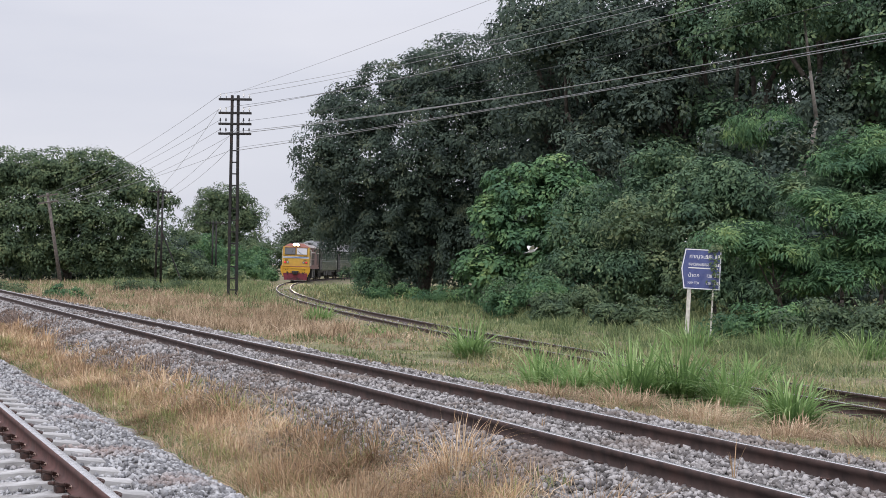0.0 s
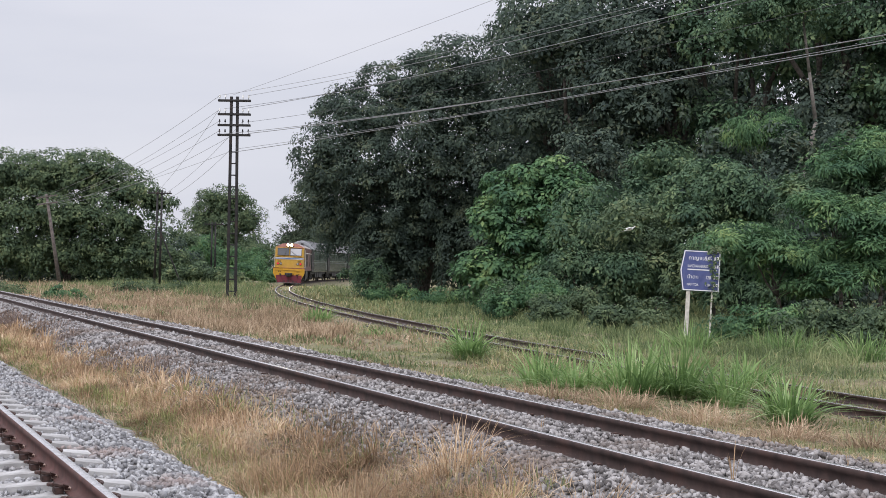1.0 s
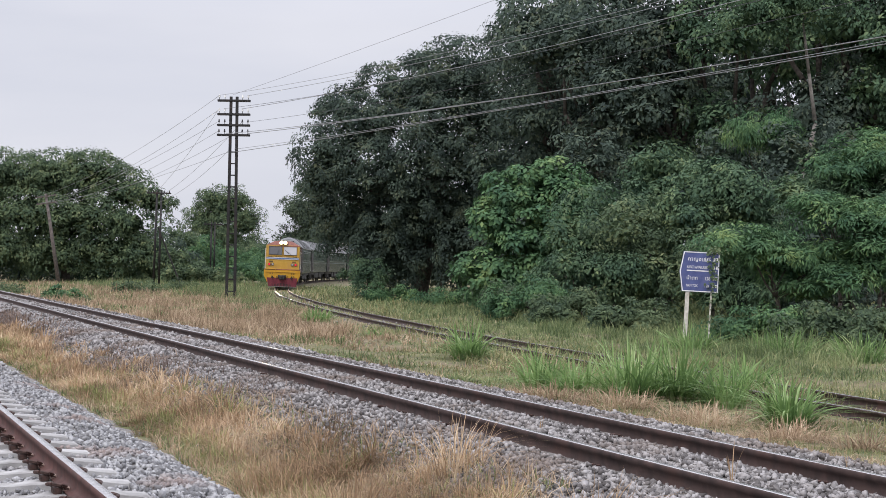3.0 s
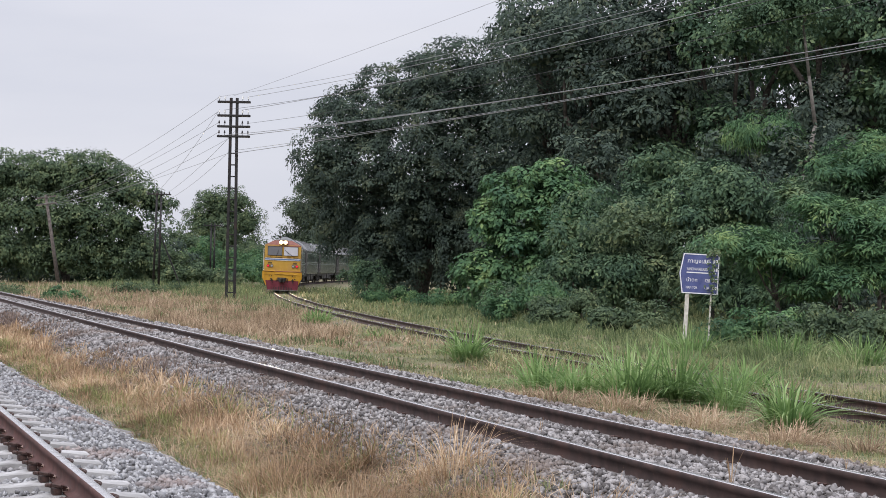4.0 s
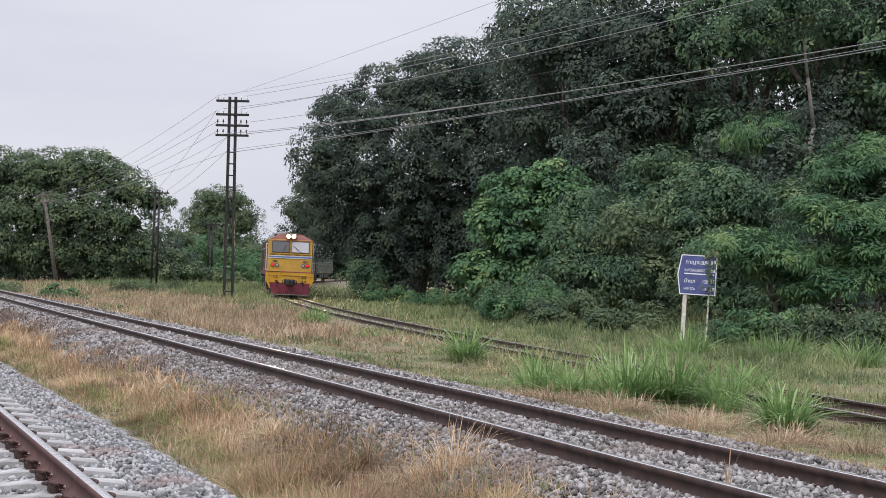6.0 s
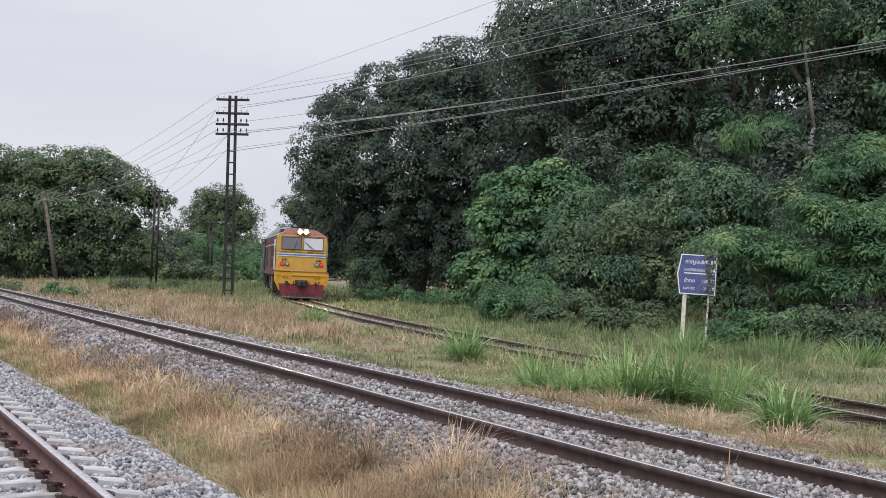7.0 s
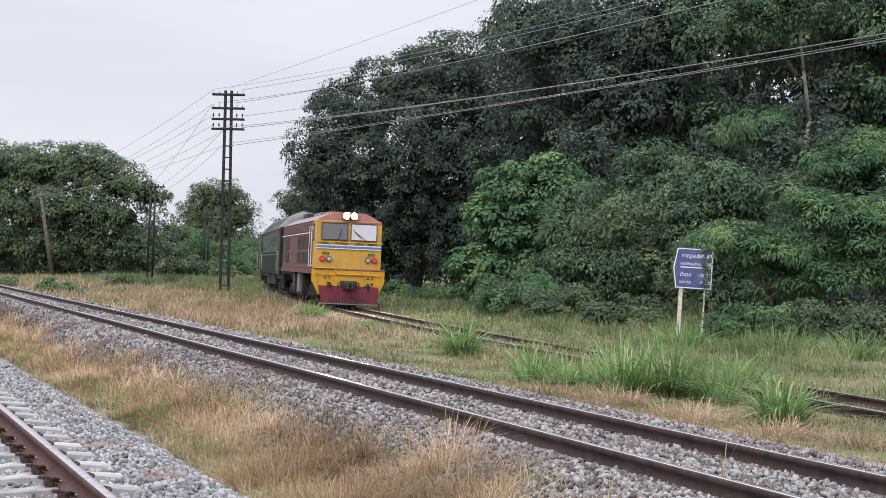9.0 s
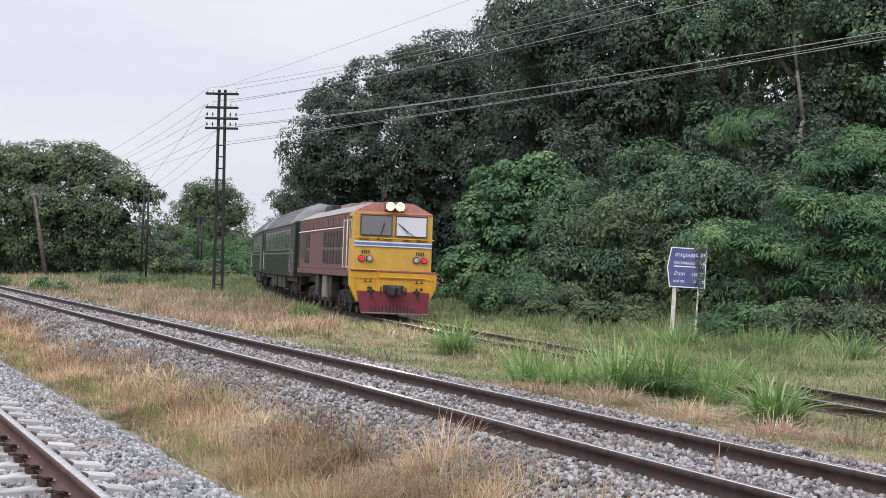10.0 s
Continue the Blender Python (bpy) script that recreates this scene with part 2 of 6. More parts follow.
def height(x, y):
    """The ground's height."""
    x, y = np.asarray(x, float), np.asarray(y, float)
    dn, dm, db = off_near(x, y), off_main(x, y), off_branch(x, y)
    base = -0.50 - 0.27 * smooth_step(dm, 1.5, 7.0)
    lump = 0.05 * np.sin(x * 1.3 + y * 0.31) * np.sin(y * 0.83 - x * 0.4) + 0.03 * np.sin(x * 2.9 + 1) * np.sin(y * 2.1)
    base = base + lump * (np.abs(dm) > 1.6) * (np.abs(dn) > 1.8)
    bed = lambda d, top, low, w0, w1: top + (low - top) * smooth_step(np.abs(d), w0, w1)
    z = base
    z = np.maximum(z, np.where(np.abs(dn) < 2.6, bed(dn, -0.225, -0.62, 1.25, 2.5), -9))
    z = np.maximum(z, np.where(np.abs(dm) < 2.9, bed(dm, -0.128, -0.66, 0.90, 2.7), -9))
    z = np.maximum(z, np.where((dm > 0.6) & (dm < 2.9), -0.14 + 0.03 * smooth_step(dm, 0.60, 0.90) - 0.50 * smooth_step(dm, 1.2, 2.5), -9))
    z = np.maximum(z, np.where(np.abs(dm) < 0.50, -0.100 - 0.035 * smooth_step(np.abs(dm), 0.15, 0.45), -9))
    z = np.maximum(z, np.where(np.abs(db) < 2.2, bed(db, branch_level(y) - 0.15, -0.84, 0.9, 2.1), -9))
    return z


def ground():
    def steps(a, b, fine_a, fine_b, fine, grow):
        out = list(np.arange(fine_a, fine_b, fine))
        v, d = fine_b, fine
        while v < b:
            out.append(v)
            d *= grow
            v += d
        out.append(b)
        v, d = fine_a, fine
        while v > a:
            d *= grow
            v -= d
            out.append(max(v, a))
        return np.unique(out)
    xs, ys = steps(-2500, 2500, -30, 24, 0.38, 1.14), steps(-400, 4000, 3, 60, 0.38, 1.07)
    gx, gy = np.meshgrid(xs, ys)
    v = np.stack([gx, gy, height(gx, gy)], -1).reshape(-1, 3)
    nx, ny = len(xs), len(ys)
    i = (np.arange(ny - 1)[:, None] * nx + np.arange(nx - 1)[None]).ravel()
    q = np.stack([i, i + 1, i + nx + 1, i + nx], -1)
    c = v[q].mean(1)
    stony = ((np.abs(off_near(c[:, 0], c[:, 1])) < 2.0) | (np.abs(off_main(c[:, 0], c[:, 1]) + 0.15) < 2.2)).astype(int)
    ob = new("ground", quick_mesh("ground", v, q, [M_SOIL, M_BALLAST_BED], stony, True))
    tagged(ob, "trackside soil with thin grass and gravel beds", "ground", kind="structure")


# ---------------------------------------------------------------- tracks
RAIL_PROFILE = [(-0.0635, -0.153), (0.0635, -0.153), (0.0635, -0.142), (0.02, -0.128), (0.009, -0.115), (0.009, -0.05),
                (0.0325, -0.038), (0.0335, -0.010), (0.027, 0.0), (-0.027, 0.0), (-0.0335, -0.010), (-0.0325, -0.038),
                (-0.009, -0.05), (-0.009, -0.115), (-0.02, -0.128), (-0.0635, -0.142)]


def rail(points, level, side_mat, parent, label):
    """A rail swept along (x, y) points, its top at the level."""
    pts = np.array(points)
    d = np.gradient(pts, axis=0)
    d /= np.linalg.norm(d, axis=1)[:, None]
    nrm = np.stack([d[:, 1], -d[:, 0]], -1)
    prof = np.array(RAIL_PROFILE)
    n, k = len(pts), len(prof)
    wob = 0.004 * np.sin(np.arange(n) * 0.7)
    v = np.zeros((n, k, 3))
    v[:, :, :2] = pts[:, None] + nrm[:, None] * prof[None, :, :1]
    v[:, :, 2] = np.broadcast_to(level, n)[:, None] + prof[None, :, 1] + wob[:, None] * 0.5
    i = np.arange(n - 1)[:, None] * k
    j = np.arange(k)[None]
    jn = (j + 1) % k
    q = np.stack([i + j, i + jn, i + k + jn, i + k + j], -1).reshape(-1, 4)
    top = np.tile((np.arange(k) == 8).astype(int), n - 1)
    ob = new("rail", quick_mesh("rail", v.reshape(-1, 3), q, [side_mat, M_RAIL_TOP], top))
    ob.parent = parent
    return tagged(ob, label)


def sleeper_mesh(concrete=True):
    bm = bmesh.new()
    if concrete:
        # deeper at the rail seats, lower waist
        out = [(-1.0, -0.34), (1.0, -0.34), (1.0, -0.185), (0.72, -0.160), (0.36, -0.160), (0.2, -0.19), (-0.2, -0.19), (-0.36, -0.160), (-0.72, -0.160), (-1.0, -0.185)]
        prism(bm, out, -0.115, 0.115)
        for v in bm.verts:
            if v.co.z > -0.25:
                v.co.y *= 0.82
        bmesh.ops.bevel(bm, geom=[e for e in bm.edges if e.verts[0].co.z > -0.3 and e.verts[1].co.z > -0.3], offset=0.012, segments=1, affect='EDGES')
    else:
        box(bm, (-0.95, -0.11, -0.30), (0.95, 0.11, -0.157), 0.012)
    bmesh.ops.recalc_face_normals(bm, faces=bm.faces)
    me = bpy.data.meshes.new("sleeper")
    bm.to_mesh(me)
    bm.free()
    me.materials.append(M_CONCRETE if concrete else M_TIMBER)
    return me


def clip_mesh():
    """A spring clip: iron shoulder, coiled toe and a pale insulator."""
    bm = bmesh.new()
    box(bm, (0.075, -0.05, -0.16), (0.135, 0.05, -0.115), 0.012)
    pts = [(0.11, -0.06, -0.12), (0.15, -0.045, -0.105), (0.165, 0.0, -0.10), (0.14, 0.045, -0.095), (0.085, 0.055, -0.105), (0.05, 0.02, -0.12)]
    for a, b in zip(pts, pts[1:]):
        rod(bm, a, b, 0.013, sides=6)
    box(bm, (0.03, -0.035, -0.142), (0.075, 0.035, -0.118), 0.006, mat=1)
    bmesh.ops.recalc_face_normals(bm, faces=bm.faces)
    me = bpy.data.meshes.new("rail_clip")
    bm.to_mesh(me)
    bm.free()
    me.materials.append(M_CLIP)
    me.materials.append(M_PAD)
    return me


def straight_track(name, line, turn, s0, s1, label, side_mat, clip_to, bury, clip_share=1.0):
    t = empty(name, Matrix(), label, "railway track", kind="structure")
    for off in (-0.5325, 0.5325):
        rail([line(s, off) for s in np.arange(s0, s1, 1.5)], 0.0, side_mat, t, "steel rail with a worn bright head")
    sl, cl = sleeper_mesh(), clip_mesh()
    rng = random.Random(5)
    for i in range(int((clip_to - max(s0, -16.8)) / 0.6)):
        s = max(s0, -16.8) + i * 0.6 + rng.uniform(-0.012, 0.012)
        x, y = line(s)
        ob = new("sleeper", sl)
        ob.parent = t
        ob.matrix_basis = pose(x, y, -bury, 0, 0, math.degrees(turn) + rng.uniform(-0.5, 0.5))
        if s < clip_to * 0.5:
            for off in (-0.5325, 0.5325):
                for side in (0, 180):
                    if rng.random() > clip_share:
                        continue
                    x, y = line(s, off)
                    c = new("rail_clip", cl)
                    c.parent = t
                    c.matrix_basis = pose(x, y, 0 if clip_share == 1 else -0.03, 0, 0, math.degrees(turn) + side) @ Matrix.Scale(1 if clip_share == 1 else 0.75, 4)
    return t


def branch_track():
    t = empty("branch_track", Matrix(), "old curved branch line half sunk in grass", "railway track", kind="structure")
    ys = np.arange(-20, 400, 2.0)
    for off in (-0.5325, 0.5325):
        pts = []
        for y in ys:
            k = branch_slope(y)
            n = math.hypot(1, k)
            pts.append((branch_x(y) + off / n, y - off * k / n))
        rail(pts, branch_level(ys), M_RAIL_OLD, t, "dark worn rail with a bright head")
    sl = sleeper_mesh(False)
    rng = random.Random(6)
    s = np.interp(8, BRANCH_Y, BRANCH_S)
    while s < np.interp(150, BRANCH_Y, BRANCH_S):
        x, y = branch_at(s)
        ob = new("sleeper", sl)
        ob.parent = t
        ob.matrix_basis = pose(x, y, float(branch_level(y)) - 0.02, 0, 0, -math.degrees(math.atan(branch_slope(y))) + rng.uniform(-1.5, 1.5))
        s += 0.66


# ---------------------------------------------------------------- stones, grass, leaves: crowds of small pieces
def stones(name, xyz, size, material, label, seed, blocky=False):
    rng = np.random.default_rng(seed)
    eight = np.array([(1.2, 0, 0), (-1.2, 0, 0), (0, 1.2, 0), (0, -1.2, 0), (0, 0, 1.1), (0, 0, -1.1)])
    tri = np.array([(0, 2, 4), (2, 1, 4), (1, 3, 4), (3, 0, 4), (2, 0, 5), (1, 2, 5), (3, 1, 5), (0, 3, 5)])
    n = len(xyz)
    if blocky:
        eight = np.array([(x, y, z) for x in (-0.85, 0.85) for y in (-0.85, 0.85) for z in (-0.7, 0.7)])
        tri = np.array([(0, 1, 3), (0, 3, 2), (4, 6, 7), (4, 7, 5), (0, 4, 5), (0, 5, 1), (2, 3, 7), (2, 7, 6), (0, 2, 6), (0, 6, 4), (1, 5, 7), (1, 7, 3)])
    k = len(eight)
    v = eight[None] * (1 + rng.uniform(-0.35, 0.25, (n, k, 3))) + rng.uniform(-0.38, 0.38, (n, k, 3))
    v *= rng.uniform(0.55, 1.0, (n, 1, 3)) * size[:, None, None] * 0.5
    q = rng.normal(size=(n, 4))
    q /= np.linalg.norm(q, axis=1)[:, None]
    w, x, y, z = q.T
    rot = np.stack([1 - 2 * (y * y + z * z), 2 * (x * y - z * w), 2 * (x * z + y * w), 2 * (x * y + z * w), 1 - 2 * (x * x + z * z), 2 * (y * z - x * w),
                    2 * (x * z - y * w), 2 * (y * z + x * w), 1 - 2 * (x * x + y * y)], -1).reshape(n, 3, 3)
    v = np.einsum("nij,nkj->nki", rot, v) + xyz[:, None]
    f = (tri[None] + k * np.arange(n)[:, None, None]).reshape(-1, 3)
    ob = new(name, quick_mesh(name, v.reshape(-1, 3), f, material))
    return tagged(ob, label, "gravel", kind="stuff")


def ballast():
    rng = np.random.default_rng(3)
    for name, line, lo, hi, far, n, mat, label in (
            ("near_ballast", near_line, -1.6, 1.95, 26, 30000, M_STONE_NEW, "fresh grey crushed stone ballast round concrete sleepers"),
            ("main_ballast", main_line, -2.55, 2.0, 62, 48000, M_STONE, "weathered grey crushed stone ballast with straw bits")):
        far_s = 1 / rng.uniform(1 / (far + 8), 1 / 8.0, n) ** 1.0 - 8       # thins out with distance
        s = np.where(rng.random(n) < 0.5, far_s, rng.uniform(-4, far * 0.5, n))
        off = rng.uniform(lo, hi, n)
        edge = np.minimum(off - lo, hi - off)
        keep = (rng.random(n) < np.clip(edge / 0.35, 0.1, 1))
        s, off = s[keep], off[keep]
        x, y = line(s, off)
        size = rng.uniform(0.022, 0.056, len(s)) * np.where(s > 18, 1.5, 1.0)
        # keep the rails clear
        clear = np.abs(np.abs(off) - 0.5325) > 0.06 + size * 0.4
        if name == "near_ballast":
            clear &= ~((np.abs(((s + 16.8) % 0.6) - 0.3) > 0.19) & (np.abs(off) < 0.97) & (rng.random(len(s)) < 0.72))
        x, y, size, off = x[clear], y[clear], size[clear], off[clear]
        z = height(x, y) + size * rng.uniform(0.05, 0.42, len(x))
        stones(name, np.stack([x, y, z], -1), size, mat, label, 11, True)
    n = 1300
    y = 1 / rng.uniform(1 / 150, 1 / 12, n)
    off = rng.normal(0, 0.75, n)
    x = np.interp(y, BRANCH_Y, BRANCH_X) + off
    size = rng.uniform(0.03, 0.065, n) * np.clip(y / 25, 1, 2.0)
    ok = np.abs(np.abs(off_branch(x, y)) - 0.5325) > 0.10
    stones("branch_ballast", np.stack([x, y, height(x, y) + size * 0.2], -1)[ok], size[ok], M_STONE, "sparse grey stones on an overgrown track bed", 12)


def blades(name, x, y, length, width, material, label, seed, lean=0.5, category="grass", segs=2, away=None):
    """Grass blades that rise and bend over; away: the middle of a tuft from which they splay."""
    rng = np.random.default_rng(seed)
    n = len(x)
    z = height(x, y)
    a = rng.uniform(0, 2 * np.pi, n)
    if away is not None:
        a = np.arctan2(y - away[1], x - away[0]) + rng.normal(0, 0.5, n)
    bend = np.abs(rng.normal(0, lean, n)) + 0.10
    turn = a + np.pi / 2 + rng.uniform(-0.8, 0.8, n)
    side = np.stack([np.cos(turn) * width / 2, np.sin(turn) * width / 2, 0 * turn], -1)
    o = np.stack([x, y, z - 0.02], -1)
    rings = []
    for k in range(segs + 1):
        u = k / segs
        c = o + np.stack([np.cos(a) * bend * u * (0.25 + 0.75 * u), np.sin(a) * bend * u * (0.25 + 0.75 * u), 1.05 * u - np.minimum(0.42 * bend, 0.75) * u * u], -1) * length[:, None]
        if k == segs:
            rings.append(c)
        else:
            w = 1 - 0.45 * u
            rings += [c - side * w, c + side * w]
    v = np.stack(rings, 1)
    m = v.shape[1]
    tri = []
    for k in range(segs - 1):
        tri += [(2 * k, 2 * k + 1, 2 * k + 3), (2 * k, 2 * k + 3, 2 * k + 2)]
    tri.append((m - 3, m - 2, m - 1))
    f = (np.array(tri)[None] + m * np.arange(n)[:, None, None]).reshape(-1, 3)
    ob = new(name, quick_mesh(name, v.reshape(-1, 3), f, material))
    return tagged(ob, label, category, kind="stuff")


def patchy(x, y, scale, seed):
    """A cheap smooth pattern between 0 and 1."""
    r = np.random.default_rng(seed)
    out = np.zeros_like(x)
    for _ in range(6):
        k = r.normal(size=2) * scale
        out += np.sin(x * k[0] + y * k[1] + r.uniform(0, 6.3))
    return np.clip(0.5 + out / 5, 0, 1)


def grasses():
    rng = np.random.default_rng(21)
    # the strip between the near and the main track: arching clumps of long dry grass, greener by the clean ballast
    def strip_edge(s):
        return 2.16 - 0.06 * smooth_step(s, 6, 22)
    nt, per = 1050, 72
    s = np.where(rng.random(nt) < 0.55, rng.uniform(-2, 34, nt), 1 / rng.uniform(1 / 62, 1 / 5, nt) - 4)
    off = strip_edge(s) + np.abs(rng.normal(0.12, 0.62, nt))
    keep = off < 3.25 + 0.35 * smooth_step(s, 8, 18)
    s, off = s[keep], off[keep]
    cx, cy = near_line(s, off)
    green = rng.random(len(s)) < np.where(off - strip_edge(s) < 0.45, 0.72, 0.22)
    full = (0.17 + 0.22 * patchy(cx, cy, 0.9, 4)) * rng.uniform(0.7, 1.15, len(s)) * np.where(green, 0.8, 1.0) * np.where(off - strip_edge(s) < 0.2, 0.7, 1.0)
    for name, pick, mat, label, seed in (("dry_grass", ~green, M_DRY, "arching clumps of long dry straw-coloured grass between the tracks", 31),
                                         ("low_weeds", green, M_WEED, "yellow-green grass clumps along the ballast edge", 32)):
        ax, ay, tl = (np.repeat(v[pick], per) for v in (cx, cy, full))
        m = len(ax)
        r, a = np.abs(rng.normal(0, 0.10, m)), rng.uniform(0, 6.283, m)
        px, py = ax + r * np.cos(a), ay + r * np.sin(a)
        blades(name, px, py, tl * rng.uniform(0.45, 1.25, m), rng.uniform(0.006, 0.0125, m) * np.clip(py / 13, 1, 3.5), mat, label, seed, 1.25, segs=3, away=(ax, ay))
    # thin straw between the clumps
    n = 52000
    s = np.where(rng.random(n) < 0.5, rng.uniform(-3, 40, n), 1 / rng.uniform(1 / 62, 1 / 5, n) - 4)
    off = strip_edge(s) + np.clip(rng.normal(0.5, 0.42, n), -0.12, 1.4)
    x, y = near_line(s, off)
    dull = rng.random(n) < np.where(off - strip_edge(s) < 0.3, 0.45, 0.75)
    w = rng.uniform(0.004, 0.009, n) * np.clip(y / 12, 1, 4)
    blades("thin_straw", x[dull], y[dull], rng.uniform(0.08, 0.26, dull.sum()), w[dull], M_STRAW, "thin dry straw between the grass clumps", 33, 1.3)
    blades("edge_weeds", x[~dull], y[~dull], rng.uniform(0.05, 0.16, (~dull).sum()), w[~dull] * 1.8, M_GREEN, "small green weeds at the ballast's foot", 34, 1.3)
    # withered weeds on the main track's near shoulder
    n = 17000
    s = rng.uniform(-1, 45, n)
    off = np.clip(rng.normal(-1.75, 0.35, n), -2.7, -0.8)
    x, y = main_line(s, off)
    keep = patchy(x, y, 1.6, 12) > 0.42
    x, y = x[keep], y[keep]
    blades("withered_weeds", x, y, rng.uniform(0.05, 0.20, len(x)), rng.uniform(0.005, 0.011, len(x)) * np.clip(y / 13, 1, 3), M_WITHERED, "withered brown weeds among the ballast", 35, 1.1)
    # meadow from the main track to the trees
    n = 270000
    y = 1 / rng.uniform(1 / 175, 1 / 11, n)
    y = np.where(rng.random(n) < 0.35, rng.uniform(20, 150, n), y)
    x = rng.uniform(-0.36, 0.34, n) * y
    dm, db = off_main(x, y), off_branch(x, y)
    keep = (dm > 1.45 + 0.6 * rng.random(n)) & (np.abs(db) > np.where((rng.random(n) < 0.45) | ((y > 24) & (y < 39)), 0.0, 0.85))
    keep &= np.abs(np.abs(db) - 0.5325) > 0.10
    x, y, dm, db = x[keep], y[keep], dm[keep], db[keep]
    m = len(x)
    k = patchy(x, y, 0.45, 7) + rng.normal(0, 0.12, m)
    lush = 0.40 + 0.45 * smooth_step(db, 1.0, 4.0) + 0.25 * smooth_step(-x / y, 0.12, 0.2)
    dry = (dm < 3.8) & (rng.random(m) < 0.88)
    dry |= (k < 0.30) & (db < 0) & (rng.random(m) < 0.5)
    dry |= (dm < 9) & (dm > 3.0) & (y > 42) & (y < 85) & (k < 0.66) & (rng.random(m) < 0.75)
    kind = np.where(dry, 0, np.where(rng.random(m) < lush, 2, 1))
    tall = rng.uniform(0.04, 0.13, m) * (0.7 + 1.0 * patchy(x, y, 0.8, 9)) * np.where(db > 1.2, 1.8, 1.0) * np.where(dry, 1.35, 1.0)
    tall *= np.where((y > 60) & (dm > 2), 1.7, 1.0) * np.where((y > 85) & (db < -2), 1.9, 1.0)
    rank = (db > -2.6) & (db < 0.5) & (((y > 24.0) & (y < 39)) | ((y > 42.5) & (y < 49)))
    tall = np.where(rank, np.maximum(tall, rng.uniform(0.18, 0.40, m)), tall)
    w = rng.uniform(0.006, 0.013, m) * np.clip(y / 15, 1, 7)
    for i, (name, mat, label) in enumerate((("straw_grass", M_STRAW, "dry tan grass patches on the meadow"), ("meadow_grass", M_MIXED, "short yellow-green meadow grass"), ("green_grass", M_GREEN, "fresh green grass below the trees"))):
        c = kind == i
        blades(name, x[c], y[c], tall[c], w[c], mat, label, 40 + i, 1.4)


def clumps(name, x, y, tall, per, spread, width, material, label, seed, lean=0.8):
    """Many grass clumps, each a fan of arching blades."""
    rng = np.random.default_rng(seed)
    ax, ay, tl = (np.repeat(v, per) for v in (x, y, tall))
    m = len(ax)
    r, a = np.abs(rng.normal(0, spread, m)), rng.uniform(0, 6.283, m)
    return blades(name, ax + r * np.cos(a), ay + r * np.sin(a), tl * rng.uniform(0.4, 1.2, m), rng.uniform(0.6, 1.3, m) * width, material, label, seed, lean, away=(ax, ay))


def rank_growth():
    """Taller growth on the meadow: tan seeding grass before the poles, green weeds at the foot of the woods."""
    rng = np.random.default_rng(71)
    n = 6400
    y = rng.uniform(40, 158, n)
    x = rng.uniform(-0.30, -0.06, n) * y
    dm, db = off_main(x, y), off_branch(x, y)
    k = patchy(x, y, 0.30, 17)
    ok = (dm > 2.4) & (db < -1.7) & (np.hypot(x + 4.45, (y - 55) * 0.35) > 1.1)
    tan = ok & (dm < 13) & (k > 0.40) & (rng.random(n) < 0.8)
    green = ok & ~tan & (dm > 5) & (k < 0.75) & (rng.random(n) < 0.25 + 0.75 * smooth_step(dm, 7, 13))
    clumps("seeding_grass", x[tan], y[tan], rng.uniform(0.25, 0.60, tan.sum()), 24, 0.28, 0.028, M_STRAW, "tan seeding grass standing in the meadow", 72)
    clumps("rank_weeds", x[green], y[green], rng.uniform(0.2, 0.62, green.sum()) * (0.6 + 0.9 * smooth_step(dm[green], 9, 16)), 22, 0.30, 0.04, M_GREEN, "rank green weeds at the foot of the woods", 73)
    n = 2600
    y = rng.uniform(30, 80, n)
    x = rng.uniform(-0.05, 0.30, n) * y
    db = off_branch(x, y)
    k = patchy(x, y, 0.5, 19)
    ok = (db > 1.5) & (x < 0.265 * y) & (rng.random(n) < 0.3 + 0.7 * k)
    clumps("green_verge", x[ok], y[ok], rng.uniform(0.15, 0.48, ok.sum()) * (0.6 + 0.8 * smooth_step(db[ok], 2, 6)), 30, 0.26, 0.022, M_GREEN, "fresh green verge grass beyond the branch line", 74)
    # low creeping weeds beyond the main track's ballast
    n = 1500
    s, off = rng.uniform(8, 62, n), 2.3 + np.abs(rng.normal(0, 1.3, n))
    x, y = main_line(s, off)
    ok = (patchy(x, y, 0.5, 23) > 0.45) & (np.abs(off_branch(x, y)) > 1.2)
    clumps("creeping_weeds", x[ok], y[ok], rng.uniform(0.08, 0.2, ok.sum()), 34, 0.22, 0.028, M_GREEN, "low creeping green weeds beside the ballast", 75, 1.6)


def tuft(name, x, y, radius, tall, count, material, label, seed, width=0.016, lean=0.5, stretch=(1, 1)):
    rng = np.random.default_rng(seed)
    r, a = radius * rng.random(count) ** 0.7 * 0.75, rng.uniform(0, 6.283, count)
    px, py = x + r * np.cos(a) * stretch[0], y + r * np.sin(a) * stretch[1]
    ob = blades(name, px, py, tall * rng.uniform(0.35, 1.25, count), width * rng.uniform(0.5, 1.3, count), material, label, seed, lean, "grass tuft", 4, (x, y))
    return tagged(ob, group="tall grass tufts")


